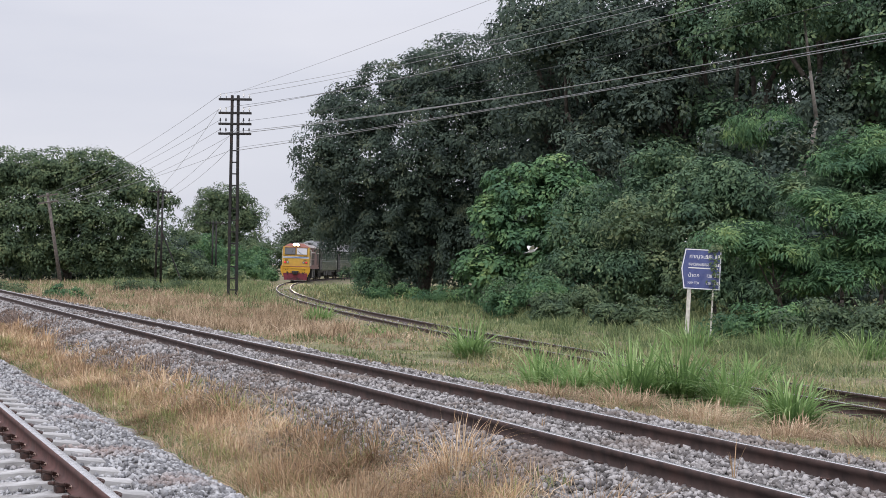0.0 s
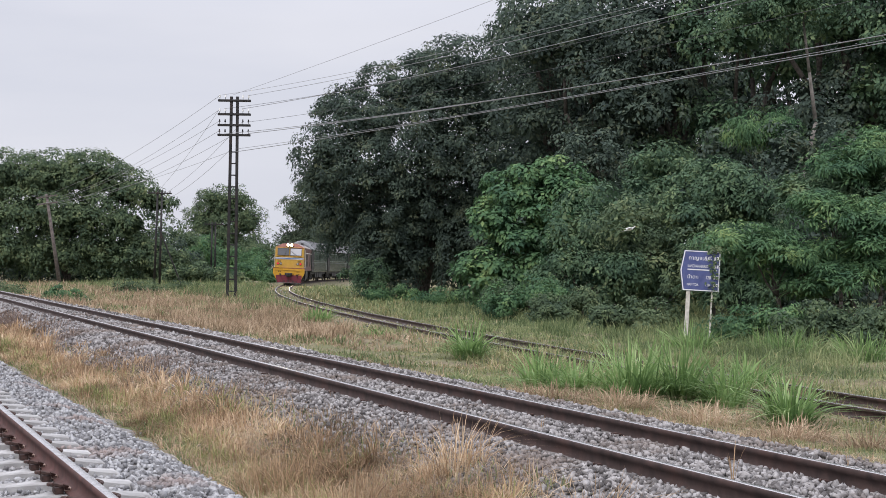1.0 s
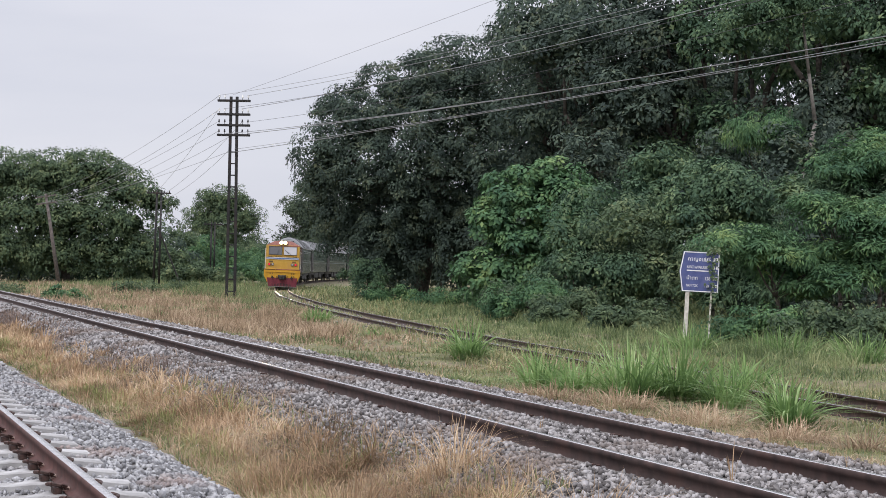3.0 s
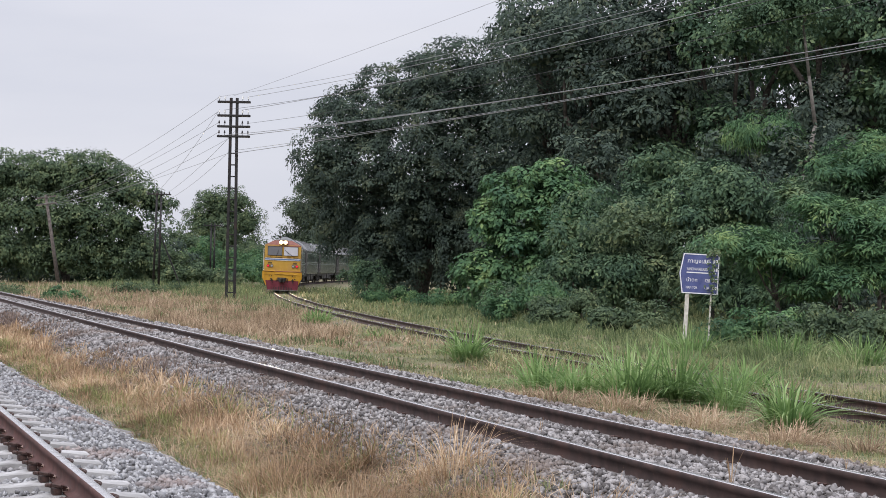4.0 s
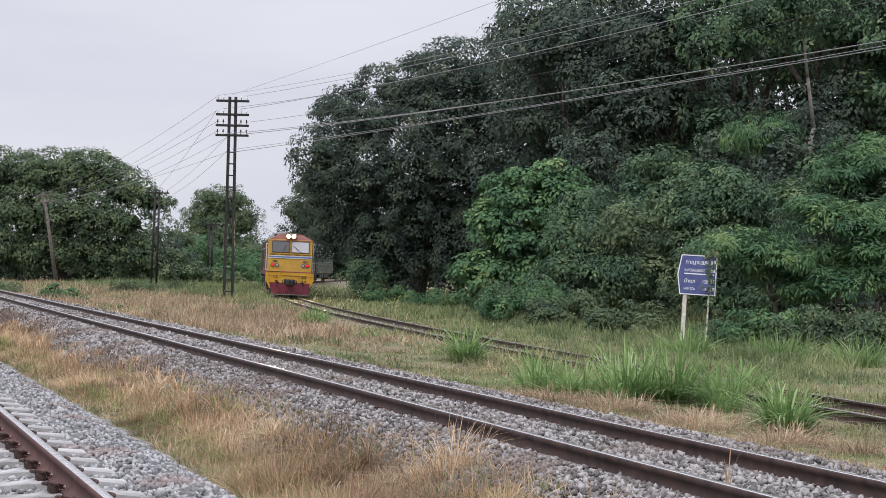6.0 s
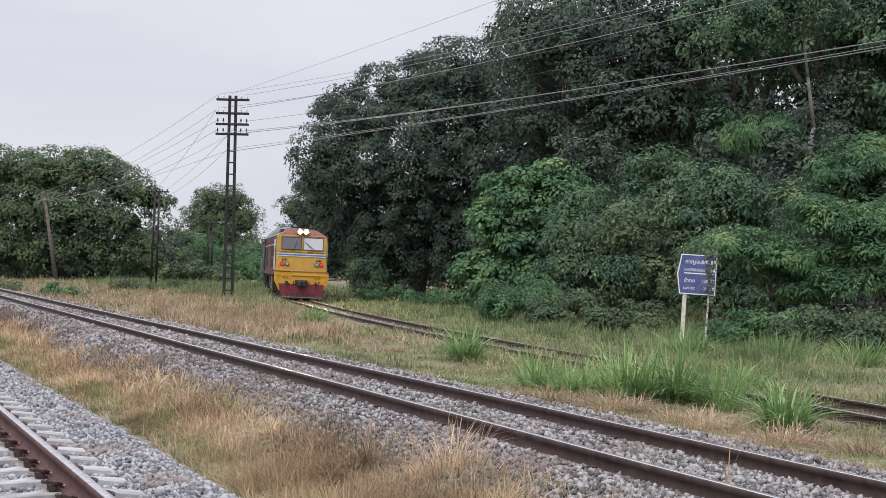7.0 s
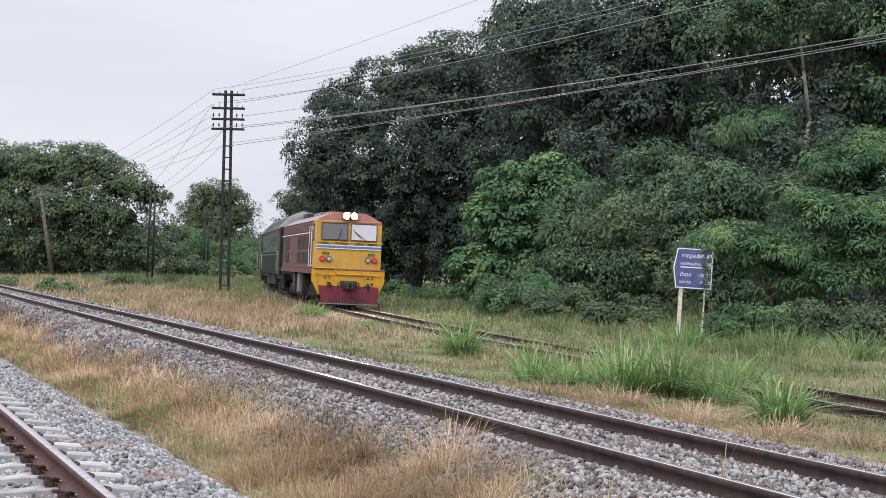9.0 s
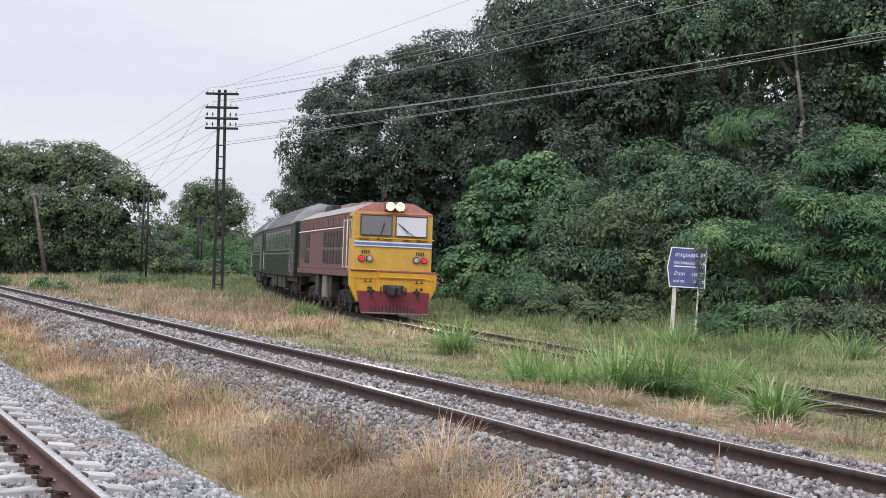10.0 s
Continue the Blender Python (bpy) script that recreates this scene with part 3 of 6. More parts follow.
def tufts():
    lab = "tall fresh green grass tuft standing in the meadow"
    for i, (x, y, r, tall, n) in enumerate(((0.62, 35, 0.42, 0.72, 520), (2.1, 24.6, 0.5, 0.55, 420), (2.9, 24.0, 0.6, 0.78, 600), (3.6, 24.2, 0.55, 0.85, 560),
                                            (4.25, 23.6, 0.4, 0.7, 360), (4.55, 20.6, 0.38, 0.62, 520), (1.6, 25.5, 0.5, 0.6, 380), (5.2, 26.5, 0.6, 0.55, 300),
                                            (-4.45, 57.0, 0.6, 0.50, 420), (-1.9, 46, 0.4, 0.3, 120), (6.4, 40.5, 0.9, 0.6, 420), (8.2, 38.0, 1.0, 0.65, 420), (9.6, 36.0, 0.8, 0.7, 320))):
        tuft("grass_tuft", x, y, r, tall * 1.2, int(n * 0.5), M_LUSH, lab, 60 + i, 0.034 * max(1, y / 45), 1.0)
    for i, (x, y, r, tall, n) in enumerate(((0.75, 8.9, 0.55, 0.34, 500), (0.15, 9.2, 0.5, 0.36, 460), (-0.6, 10.5, 0.5, 0.42, 420), (-1.2, 12.2, 0.5, 0.42, 380), (0.1, 11.6, 0.35, 0.4, 200))):
        tuft("dry_grass_tuft", x, y, r, tall, n, M_DRY, "tall dry seeding grass tuft between the tracks", 90 + i, 0.007, 0.8)


def litter():
    """Flattened straw by the main track and a few lone stalks in its ballast."""
    for i, (x, y, r, n) in enumerate(((3.3, 20.0, 0.6, 320), (2.4, 21.5, 0.6, 320), (4.1, 18.6, 0.5, 280), (1.6, 22.8, 0.6, 260), (4.6, 17.0, 0.4, 200))):
        tuft("flattened_straw", x, y, r * 1.3, 0.30, n * 2, M_STRAW, "flattened dry straw beside the main track", 130 + i, 0.012, 1.5)
    for i, (x, y, tall) in enumerate(((1.88, 10.2, 0.36), (0.2, 14.2, 0.18), (0.85, 13.2, 0.16), (2.9, 11.2, 0.14))):
        tuft("dry_stalk", x, y, 0.03, tall, 4, M_DRY, "lone dry grass stalk in the ballast", 150 + i, 0.008, 0.12)


def leaf_cloud(puffs, axis, leaf, per, rng, flat=0.0, droop=0.2, puff=1.0, slim=0.46):
    """Leaves shingled over the domes of leafy tufts: places (n, 3) with outward directions (n, 3). Returns vertices and triangles."""
    n = len(puffs) * per
    size = np.repeat(rng.uniform(0.55, 1.3, len(puffs)) * puff, per)
    ax = axis * (0.8, 0.8, 0.35) + (0, 0, 0.62)
    ax = ax + rng.normal(size=ax.shape) * 0.18
    ax = np.repeat(ax / np.linalg.norm(ax, axis=1)[:, None], per, 0)
    g = rng.normal(size=(n, 3))
    out = g / np.linalg.norm(g, axis=1)[:, None] + ax * 0.75
    out /= np.linalg.norm(out, axis=1)[:, None] + 1e-6
    lump = 1 + 0.2 * np.sin(out[:, 0] * 7 + size * 40) * np.sin(out[:, 1] * 7 + size * 70)
    c = np.repeat(puffs, per, 0) + out * (size * lump * (0.66 + 0.36 * rng.random(n)))[:, None] * (1, 1, 0.78 - 0.5 * flat)
    nor = out * 0.7 + ax * 0.4 + rng.normal(size=(n, 3)) * 0.24 + (0, 0, flat)
    nor /= np.linalg.norm(nor, axis=1)[:, None]
    d = out - ax * (out * ax).sum(1)[:, None] + rng.normal(size=(n, 3)) * 0.45
    d[:, 2] -= droop * 1.4
    d -= nor * (d * nor).sum(1)[:, None] * 0.8
    d /= np.linalg.norm(d, axis=1)[:, None] + 1e-6
    side = np.cross(d, nor)
    side /= np.linalg.norm(side, axis=1)[:, None] + 1e-6
    L = leaf * rng.uniform(0.6, 1.4, n)[:, None]
    b = c + d * L
    m = c + d * L * 0.45
    v = np.stack([c, m + side * L * slim / 2 + nor * L * 0.07, b, m - side * L * slim / 2 + nor * L * 0.07], 1)
    f = (np.array([(0, 1, 2), (0, 2, 3)])[None] + 4 * np.arange(n)[:, None, None]).reshape(-1, 3)
    return v.reshape(-1, 3), f


def crown_points(lobes, count, rng, inner=0.2, under=0.5):
    """Puff places on the shells of the lobes (x, y, z, rx, ry, rz), fewer below and inside the others."""
    lobes = np.array(lobes, float)
    area = lobes[:, 3] * lobes[:, 5]
    pick = rng.choice(len(lobes), count, p=area / area.sum())
    d = rng.normal(size=(count, 3))
    d /= np.linalg.norm(d, axis=1)[:, None]
    r = np.where(rng.random(count) < inner, rng.uniform(0.3, 0.8, count), rng.uniform(0.80, 1.0, count))
    p = lobes[pick, :3] + d * lobes[pick, 3:] * r[:, None]
    keep = (d[:, 2] > -0.3) | (rng.random(count) < under)
    for k, lo in enumerate(lobes):
        q = np.linalg.norm((p - lo[:3]) / lo[3:], axis=1)
        keep &= (q > 0.7) | (pick == k) | (rng.random(count) < 0.25)
    return p[keep], d[keep]


def limb(bm, a, b, r0, r1, rng, bends=4):
    a, b = Vector(a), Vector(b)
    prev, rp = a, r0
    for i in range(1, bends + 1):
        u = i / bends
        q = a.lerp(b, u) + Vector((rng.uniform(-1, 1), rng.uniform(-1, 1), 0)) * (b - a).length * 0.05 * (i < bends)
        r = r0 + (r1 - r0) * u
        rod(bm, prev, q, rp, r, 7)
        prev, rp = q, r


def tree(name, base, lobes, sprays, per, leaf, leaf_mat, label, seed, trunk=0.25, bark=None, flat=0.0, droop=0.2, inner=0.12,
         under=0.5, puff=1.0, fill=0.5, category="tree", limbs=True, group="", slim=0.46):
    """A trunk with limbs reaching into the lobes of a leafy crown. lobes: (x, y, z, rx, ry, rz)."""
    rng, prng = np.random.default_rng(seed), random.Random(seed)
    bx, by = base
    bz = float(height(bx, by))
    root = empty(name, Matrix.Translation((bx, by, bz)), label, category, group)
    local = [(x - bx, y - by, z - bz, a, b, c) for x, y, z, a, b, c in lobes]
    bm = bmesh.new()
    top = max(local, key=lambda l: l[2])
    fork = Vector((top[0] * 0.25, top[1] * 0.25, max(0.3, top[2] * 0.42)))
    limb(bm, (0, 0, -0.15), fork, trunk, trunk * 0.75, prng)
    if limbs:
        for l in local:
            limb(bm, fork if l[2] > fork.z else Vector((0, 0, fork.z * 0.4)), Vector(l[:3]) + Vector((0, 0, l[5] * 0.3)), trunk * 0.5, trunk * 0.10, prng)
    else:
        limb(bm, fork, Vector(top[:3]), trunk * 0.7, trunk * 0.2, prng)
    part("trunk", bm, bark or M_BARK, root, smooth=True)
    p, d = crown_points(local, sprays, rng, inner, under)
    front = (d[:, 1] < 0.35) | (rng.random(len(d)) < 0.45)      # the wood's far side is thinner
    p, d = p[front], d[front]
    v, f = leaf_cloud(p, d, leaf, per, rng, flat, droop, puff, slim)
    # leaves deep inside the lobes
    lo = np.array(local)
    vol = lo[:, 3] * lo[:, 5]
    k = rng.choice(len(lo), int(len(p) * per * fill), p=vol / vol.sum())
    q = rng.normal(size=(len(k), 3))
    q /= np.linalg.norm(q, axis=1)[:, None]
    q = lo[k, :3] + q * lo[k, 3:] * (0.56 * rng.random(len(k)) ** 0.4)[:, None]
    v2, f2 = leaf_cloud(q, np.zeros_like(q), leaf * 1.35, 1, rng, flat, droop, leaf, slim * 1.3)
    v, f = np.concatenate([v, v2]), np.concatenate([f, f2 + len(v)])
    floor = 0.02
    v[:, 2] = np.maximum(v[:, 2], floor + 0.02 * rng.random(len(v)))
    crown = new("crown", quick_mesh("crown", v, f, leaf_mat))
    crown.parent = root
    return root


def at(px, y):
    """x for a bearing given as a share of the half picture's 2800: a short way to lay out the woods."""
    return (px - 784) / 2800 * y


def lobes_random(cx, cy, z0, z1, w, d, n, size, seed):
    r = random.Random(seed)
    out = []
    for _ in range(n):
        z = r.uniform(z0, z1)
        u = 1 - 0.45 * max(0, (z - z0) / (z1 - z0 + 0.01) - 0.4)
        s = size * r.uniform(0.75, 1.25)
        out.append((cx + r.uniform(-w, w) * u, cy + r.uniform(-d, d), z, s * 1.1, s, s * 0.8))
    return out


def woods():
    # the big dark tree over the branch line
    Y = 100
    L = [(at(645, Y), Y, 9.9, 3.0, 3.2, 2.5), (at(765, Y), Y, 12.4, 2.6, 2.6, 2.2), (at(716, Y), Y + 1, 12.2, 3.0, 3.2, 2.2), (at(815, Y), Y, 13.2, 3.2, 3.4, 2.4), (at(593, Y), Y - 1, 8.2, 2.2, 2.4, 1.8),
         (at(690, Y), Y - 1, 6.6, 3.4, 2.8, 2.8), (at(790, Y), Y - 2, 8.6, 3.8, 3.0, 3.2), (at(860, Y), Y, 11.0, 3.6, 3.0, 3.0), (at(664, Y), Y + 2, 3.4, 1.6, 2.2, 2.4), (at(690, Y), Y - 1, 1.6, 2.2, 1.6, 2.2), (at(845, Y), Y - 2, 2.4, 2.6, 1.6, 2.6), (at(740, Y), Y - 2, 5.2, 2.6, 1.8, 1.8),
         (at(720, Y), Y, 3.2, 2.6, 2.2, 2.4), (at(800, Y), Y, 4.4, 2.8, 2.4, 2.6), (at(870, Y), Y + 2, 6.5, 2.8, 2.4, 3.0), (at(568, Y), Y, 6.7, 1.2, 1.6, 1.2)]
    L = [(x, y, z, rx * 1.13, ry * 1.1, rz * 1.16) for x, y, z, rx, ry, rz in L]
    L += [(at(588, 104), 104, 4.6, 1.4, 1.6, 2.3), (at(618, 103), 103, 4.0, 1.7, 1.6, 2.4), (at(600, 103), 103, 3.4, 1.2, 1.2, 1.5), (at(640, 102), 102, 4.2, 1.7, 1.6, 2.4), (at(600, 104), 104, 7.0, 2.0, 1.8, 1.8), (at(612, Y), Y, 11.0, 1.8, 2.0, 1.4), (at(563, 104), 104, 5.6, 1.0, 1.2, 0.9)]
    tree("rain_tree", (at(745, Y), Y), L, 2200, 84, 0.195, M_LEAF_DARK, "huge dark-leaved tree spreading over the curved track", 101, 0.55, droop=0.35, puff=0.66, fill=0.34, slim=0.55)
    tree("shrub", (at(655, 97), 97), [(at(640, 97), 97, 0.6, 1.1, 1, 1.1), (at(672, 97), 97, 0.5, 1.1, 1, 1.2), (at(655, 97), 97, 1.3, 0.9, 0.9, 0.7)], 60, 110, 0.13, M_LEAF_MID, "rounded green shrub beside the track", 102, 0.06, puff=0.5, category="bush")
    # dark tall trees behind
    for i, (px, y, w, top) in enumerate(((1000, 92, 3.0, 19), (1060, 88, 4.4, 20), (1190, 86, 4.6, 20), (1320, 84, 4.6, 19.5), (1450, 82, 4.4, 19.5), (1570, 80, 4.2, 19))):
        L = lobes_random(at(px, y), y, 2.5, top - 1.5, w, 2.0, 15, 2.3, 200 + i)
        tree("tall_tree", (at(px, y), y), L, 420, 60, 0.265, M_LEAF_MID if i in (3, 5) else M_LEAF_DARK, "tall green tree in the dense wood behind the line" if i in (3, 5) else "tall dark tree in the dense wood behind the line", 110 + i, 0.4, droop=0.3, puff=0.85, slim=0.55, group="trees of the dense wood")
    for i, (px, y, w, top) in enumerate(((985, 112, 3.0, 20), (1030, 112, 5, 22), (1120, 110, 5.5, 24), (1250, 108, 5.5, 25), (1390, 106, 5.5, 25), (1530, 104, 5.5, 25))):
        L = lobes_random(at(px, y), y, 4.0, top - 2, w, 2.0, 15, 3.2, 260 + i)
        tree("tall_tree", (at(px, y), y), L, 280, 40, 0.42, M_LEAF_DARK, "tall dark tree in the dense wood behind the line", 160 + i, 0.45, droop=0.3, puff=1.15, slim=0.55, group="trees of the dense wood")
    # slender pale trunk with feathery crown
    y = 70
    tree("slender_tree", (at(1418, y), y), [(at(1390, y), y, 13.2, 2.6, 2, 1.3), (at(1340, y), y, 12.4, 1.8, 1.6, 1.1), (at(1440, y), y, 14.5, 2, 1.6, 1.0)], 190, 55, 0.17, M_LEAF_MID,
         "slender tree with a pale bare trunk", 130, 0.16, M_BARK_PALE, droop=0.4, limbs=False, puff=0.5)
    tree("bamboo_clump", (at(1350, 68), 68), [(at(1345, 68), 68, 7.2, 1.35, 1.2, 0.8), (at(1375, 68), 68, 7.4, 0.8, 0.9, 0.6), (at(1320, 68), 68, 7.0, 0.7, 0.8, 0.5)], 60, 110, 0.2, M_LEAF_BRIGHT,
         "light green bamboo clump rising over the bushes", 131, 0.06, droop=0.9, puff=0.5, category="bamboo", slim=0.2)
    # the bright broad-leaved tree
    y = 72
    L = [(at(930, y), y, 4.6, 2.0, 1.8, 1.2), (at(985, y), y, 5.3, 1.5, 1.5, 0.9), (at(880, y), y - 0.5, 3.2, 1.3, 1.4, 1.2), (at(950, y), y - 1, 2.6, 2.1, 1.6, 1.4), (at(870, y), y - 1, 1.0, 1.5, 1.4, 1.3), (at(1010, y), y - 1, 3.8, 1.5, 1.4, 1.2), (at(930, y), y - 1, 0.6, 1.6, 1.3, 1.2)]
    tree("broadleaf_tree", (at(930, y), y), L, 330, 55, 0.24, M_LEAF_BRIGHT, "bright green broad-leaved tree at the wood's edge", 140, 0.2, droop=0.35, slim=0.62, flat=0.3, puff=0.52)
    # bush masses
    for i, (px, y, z0, z1, w, n, size, mat, leaf) in enumerate(((1090, 66, 0.3, 4.6, 2.2, 9, 1.35, M_LEAF_MID, 0.24), (1180, 62, 0.2, 3.4, 2.4, 10, 1.2, M_LEAF_OLIVE, 0.22), (1260, 63, 0.5, 4.6, 2.0, 9, 1.3, M_LEAF_MID, 0.24),
                                                                 (1160, 72, 3.0, 6.2, 3.0, 9, 1.5, M_LEAF_MID, 0.28), (1300, 72, 3.0, 6.8, 2.8, 9, 1.5, M_LEAF_DARK, 0.28), (1440, 66, 1.0, 6.4, 2.4, 10, 1.5, M_LEAF_DARK, 0.26), (1040, 62, -0.2, 1.6, 2.0, 7, 0.9, M_LEAF_MID, 0.2), (1590, 62, 0.2, 4.5, 1.6, 8, 1.4, M_LEAF_DARK, 0.24), (1050, 75, 1.5, 7.0, 2.0, 9, 1.5, M_LEAF_DARK, 0.27), (1380, 60, 0.0, 2.2, 2.4, 8, 1.0, M_LEAF_DARK, 0.2))):
        L = lobes_random(at(px, y), y, z0, z1, w, 1.2, n, size, 300 + i)
        tree("bush", (at(px, y), y), L, 290, 50, leaf * 0.76, mat, "dense wild bush with dull green leaves", 150 + i, 0.1, droop=0.3, puff=0.46, slim=0.5, category="bush", group="bushes at the wood's edge")
    for i, (px, y, z0, z1, w, n, mat) in enumerate(((1400, 50, 0.4, 2.2, 2.0, 9, M_LEAF_BRIGHT), (1520, 50, 0.6, 3.4, 1.9, 10, M_LEAF_BRIGHT), (1490, 54, 1.4, 4.8, 1.9, 10, M_LEAF_MID), (1560, 54, 2.0, 5.6, 1.5, 8, M_LEAF_BRIGHT), (1330, 56, 0.4, 2.6, 1.6, 8, M_LEAF_MID))):
        r = random.Random(400 + i)
        L = [(at(px, y) + r.uniform(-w, w), y + r.uniform(-1, 1), r.uniform(z0, z1), r.uniform(0.9, 1.5), r.uniform(0.8, 1.2), r.uniform(0.28, 0.65)) for _ in range(n)]
        tree("acacia_bush", (at(px, y), y), L, 180, 95, 0.2, mat, "layered feathery green acacia bush by the line", 170 + i, 0.08, flat=0.5, droop=0.25, puff=0.5, slim=0.26, category="bush", group="layered acacia bushes")
    for i, (px, y, w, top) in enumerate(((940, 60, 1.2, 0.5), (905, 63, 0.9, 0.3), (1000, 58, 1.0, 0.3), (790, 84, 2.2, -0.1), (850, 76, 1.2, -0.1), (1120, 52, 1.4, -0.2), (1330, 45, 1.0, -0.2), (1430, 44, 1.3, -0.1), (1540, 43, 1.2, 0.0), (130, 76, 0.7, -0.3), (15, 82, 0.8, -0.3), (330, 112, 1.4, -0.2), (690, 92, 1.4, -0.2), (250, 105, 1.4, -0.3))):
        L = lobes_random(at(px, y), y, -0.7, top, w, 0.6 if w > 0.2 else 0.1, 6, 0.6 if w > 0.2 else 0.12, 500 + i)
        tree("low_bush", (at(px, y), y), L, 110, 60, 0.12, M_LEAF_OLIVE if i % 3 else M_LEAF_BRIGHT, "low leafy bush at the edge of the meadow", 190 + i, 0.04, puff=0.30 if w > 0.2 else 0.14, category="bush", group="low bushes")
    for i, px in enumerate(range(700, 960, 40)):
        y = 118 + (i % 2) * 5
        L = lobes_random(at(px, y), y, 0.4, 4.6, 2.2, 1.0, 7, 1.7, 700 + i)
        tree("understorey_bush", (at(px, y), y), L, 150, 34, 0.34, M_LEAF_DARK, "dark understorey bush in the shade of the wood", 320 + i, 0.1, puff=0.7, category="bush", group="understorey bushes")
    for i, px in enumerate(range(-30, 330, 40)):
        y = 172 + (i % 2) * 5
        L = lobes_random(at(px, y), y, -0.6, 3.4, 2.6, 1.2, 9, 1.7, 720 + i)
        tree("understorey_bush", (at(px, y), y), L, 150, 34, 0.34, M_LEAF_DARK if i % 3 else M_LEAF_MID, "dark understorey bush in the shade of the wood", 340 + i, 0.1, puff=0.75, category="bush", group="understorey bushes")
    for i, px in enumerate(range(560, 790, 38)):
        y = 268 + (i % 2) * 6
        L = lobes_random(at(px, y), y, 0.4, 8.5, 3.4, 1.2, 9, 2.4, 740 + i)
        tree("understorey_tree", (at(px, y), y), L, 170, 34, 0.42, M_LEAF_DARK, "dark low tree beyond the bend of the branch line", 360 + i, 0.2, puff=0.95, group="low trees beyond the bend")
    # left: wide tree, poles beside it
    Y = 160
    L = [(at(-60, Y), Y, 9.0, 4.6, 3.5, 3.0), (at(20, Y), Y, 9.6, 4.4, 3.5, 2.9), (at(95, Y), Y, 9.9, 4.2, 3.5, 2.7), (at(165, Y), Y, 9.9, 4.0, 3.5, 2.6), (at(225, Y), Y, 8.6, 3.2, 3, 2.0), (at(272, Y), Y, 7.6, 2.2, 2.4, 1.5),
         (at(-30, Y), Y - 2, 6.0, 5.0, 3, 2.6), (at(60, Y), Y - 2, 6.2, 5.0, 3, 2.4), (at(150, Y), Y - 2, 6.0, 4.6, 3, 2.2), (at(225, Y), Y - 1, 5.2, 3.4, 3, 1.8), (at(0, Y), Y - 2, 2.4, 5.0, 3, 2.8), (at(100, Y), Y - 1, 2.2, 5, 3, 2.6), (at(195, Y), Y - 1, 2.2, 4.2, 3, 2.4), (at(260, Y), Y, 2.4, 3.0, 3, 2.0)]
    tree("spreading_tree", (at(120, Y), Y), L, 2000, 48, 0.30, M_LEAF_OLIVE, "wide spreading olive-green tree beyond the tracks", 220, 0.5, droop=0.3, puff=0.88, slim=0.55, fill=0.9)
    Y = 235
    L = [(at(400, Y), Y, 9.6, 4.4, 3, 3.6), (at(365, Y), Y, 7.6, 3.4, 3, 3.2), (at(438, Y), Y, 7.8, 3.2, 3, 3.2), (at(400, Y), Y - 1, 5.6, 5.2, 3, 3.0), (at(378, Y), Y, 11.0, 2.4, 2, 2.2), (at(425, Y), Y, 10.8, 2.4, 2, 2.0), (at(355, Y), Y, 3.6, 3.2, 3, 2.6), (at(440, Y), Y, 3.6, 3.2, 3, 2.6)]
    tree("round_tree", (at(400, Y), Y), L, 620, 42, 0.32, M_LEAF_OLIVE, "rounded far tree with fine foliage", 221, 0.35, droop=0.2, puff=0.85, fill=1.3, inner=0.3)
    Y = 262
    L = lobes_random(at(548, Y), Y, 3.0, 14.5, 3.2, 2, 12, 2.8, 601)
    tree("far_tree", (at(548, Y), Y), L, 520, 42, 0.38, M_LEAF_FAR, "tall far tree behind the curve", 222, 0.35, droop=0.2, puff=0.95, fill=1.1, inner=0.3)
    for i, (px, y, w, top) in enumerate(((310, 175, 3.0, 4.0), (355, 185, 3.0, 3.6), (395, 190, 2.4, 2.6), (300, 160, 2.2, 1.6), (440, 205, 2.4, 2.2), (340, 150, 2.2, 0.6), (330, 200, 3.0, 5.0), (365, 206, 3.0, 4.6), (412, 216, 3.0, 3.6), (452, 185, 2.2, 1.4), (474, 215, 2.2, 3.2), (425, 165, 2.0, 0.6), (385, 150, 2.0, 0.4))):
        L = lobes_random(at(px, y), y, -0.2, top, w, 1.5, 7, 1.4 if i < 5 or i in (6, 7, 8, 10) else 0.75, 620 + i)
        tree("thicket", (at(px, y), y), L, 150, 40, 0.26, M_LEAF_BRIGHT if i in (1, 2, 4, 9, 11) else M_LEAF_OLIVE, "far green thicket beyond the meadow", 230 + i, 0.08, puff=0.55, category="bush", group="far thickets")
    # far woods that close the view
    rng = np.random.default_rng(8)
    P = []
    for x in np.arange(-240, 240, 7.0):
        y = 330 + rng.uniform(-12, 12)
        P.append((x, y, rng.uniform(1.5, 6.0), 6, 4, rng.uniform(3.5, 6)))
        P.append((x + 3, y - 6, 0.8, 5, 3, 2.6))
    p, d = crown_points(P, 2600, rng, 0.2)
    v, f = leaf_cloud(p, d, 0.85, 22, rng, puff=1.9)
    tagged(new("far_woods", quick_mesh("far_woods", v, f, M_LEAF_FAR)), "far line of green woods", "woods", kind="stuff")


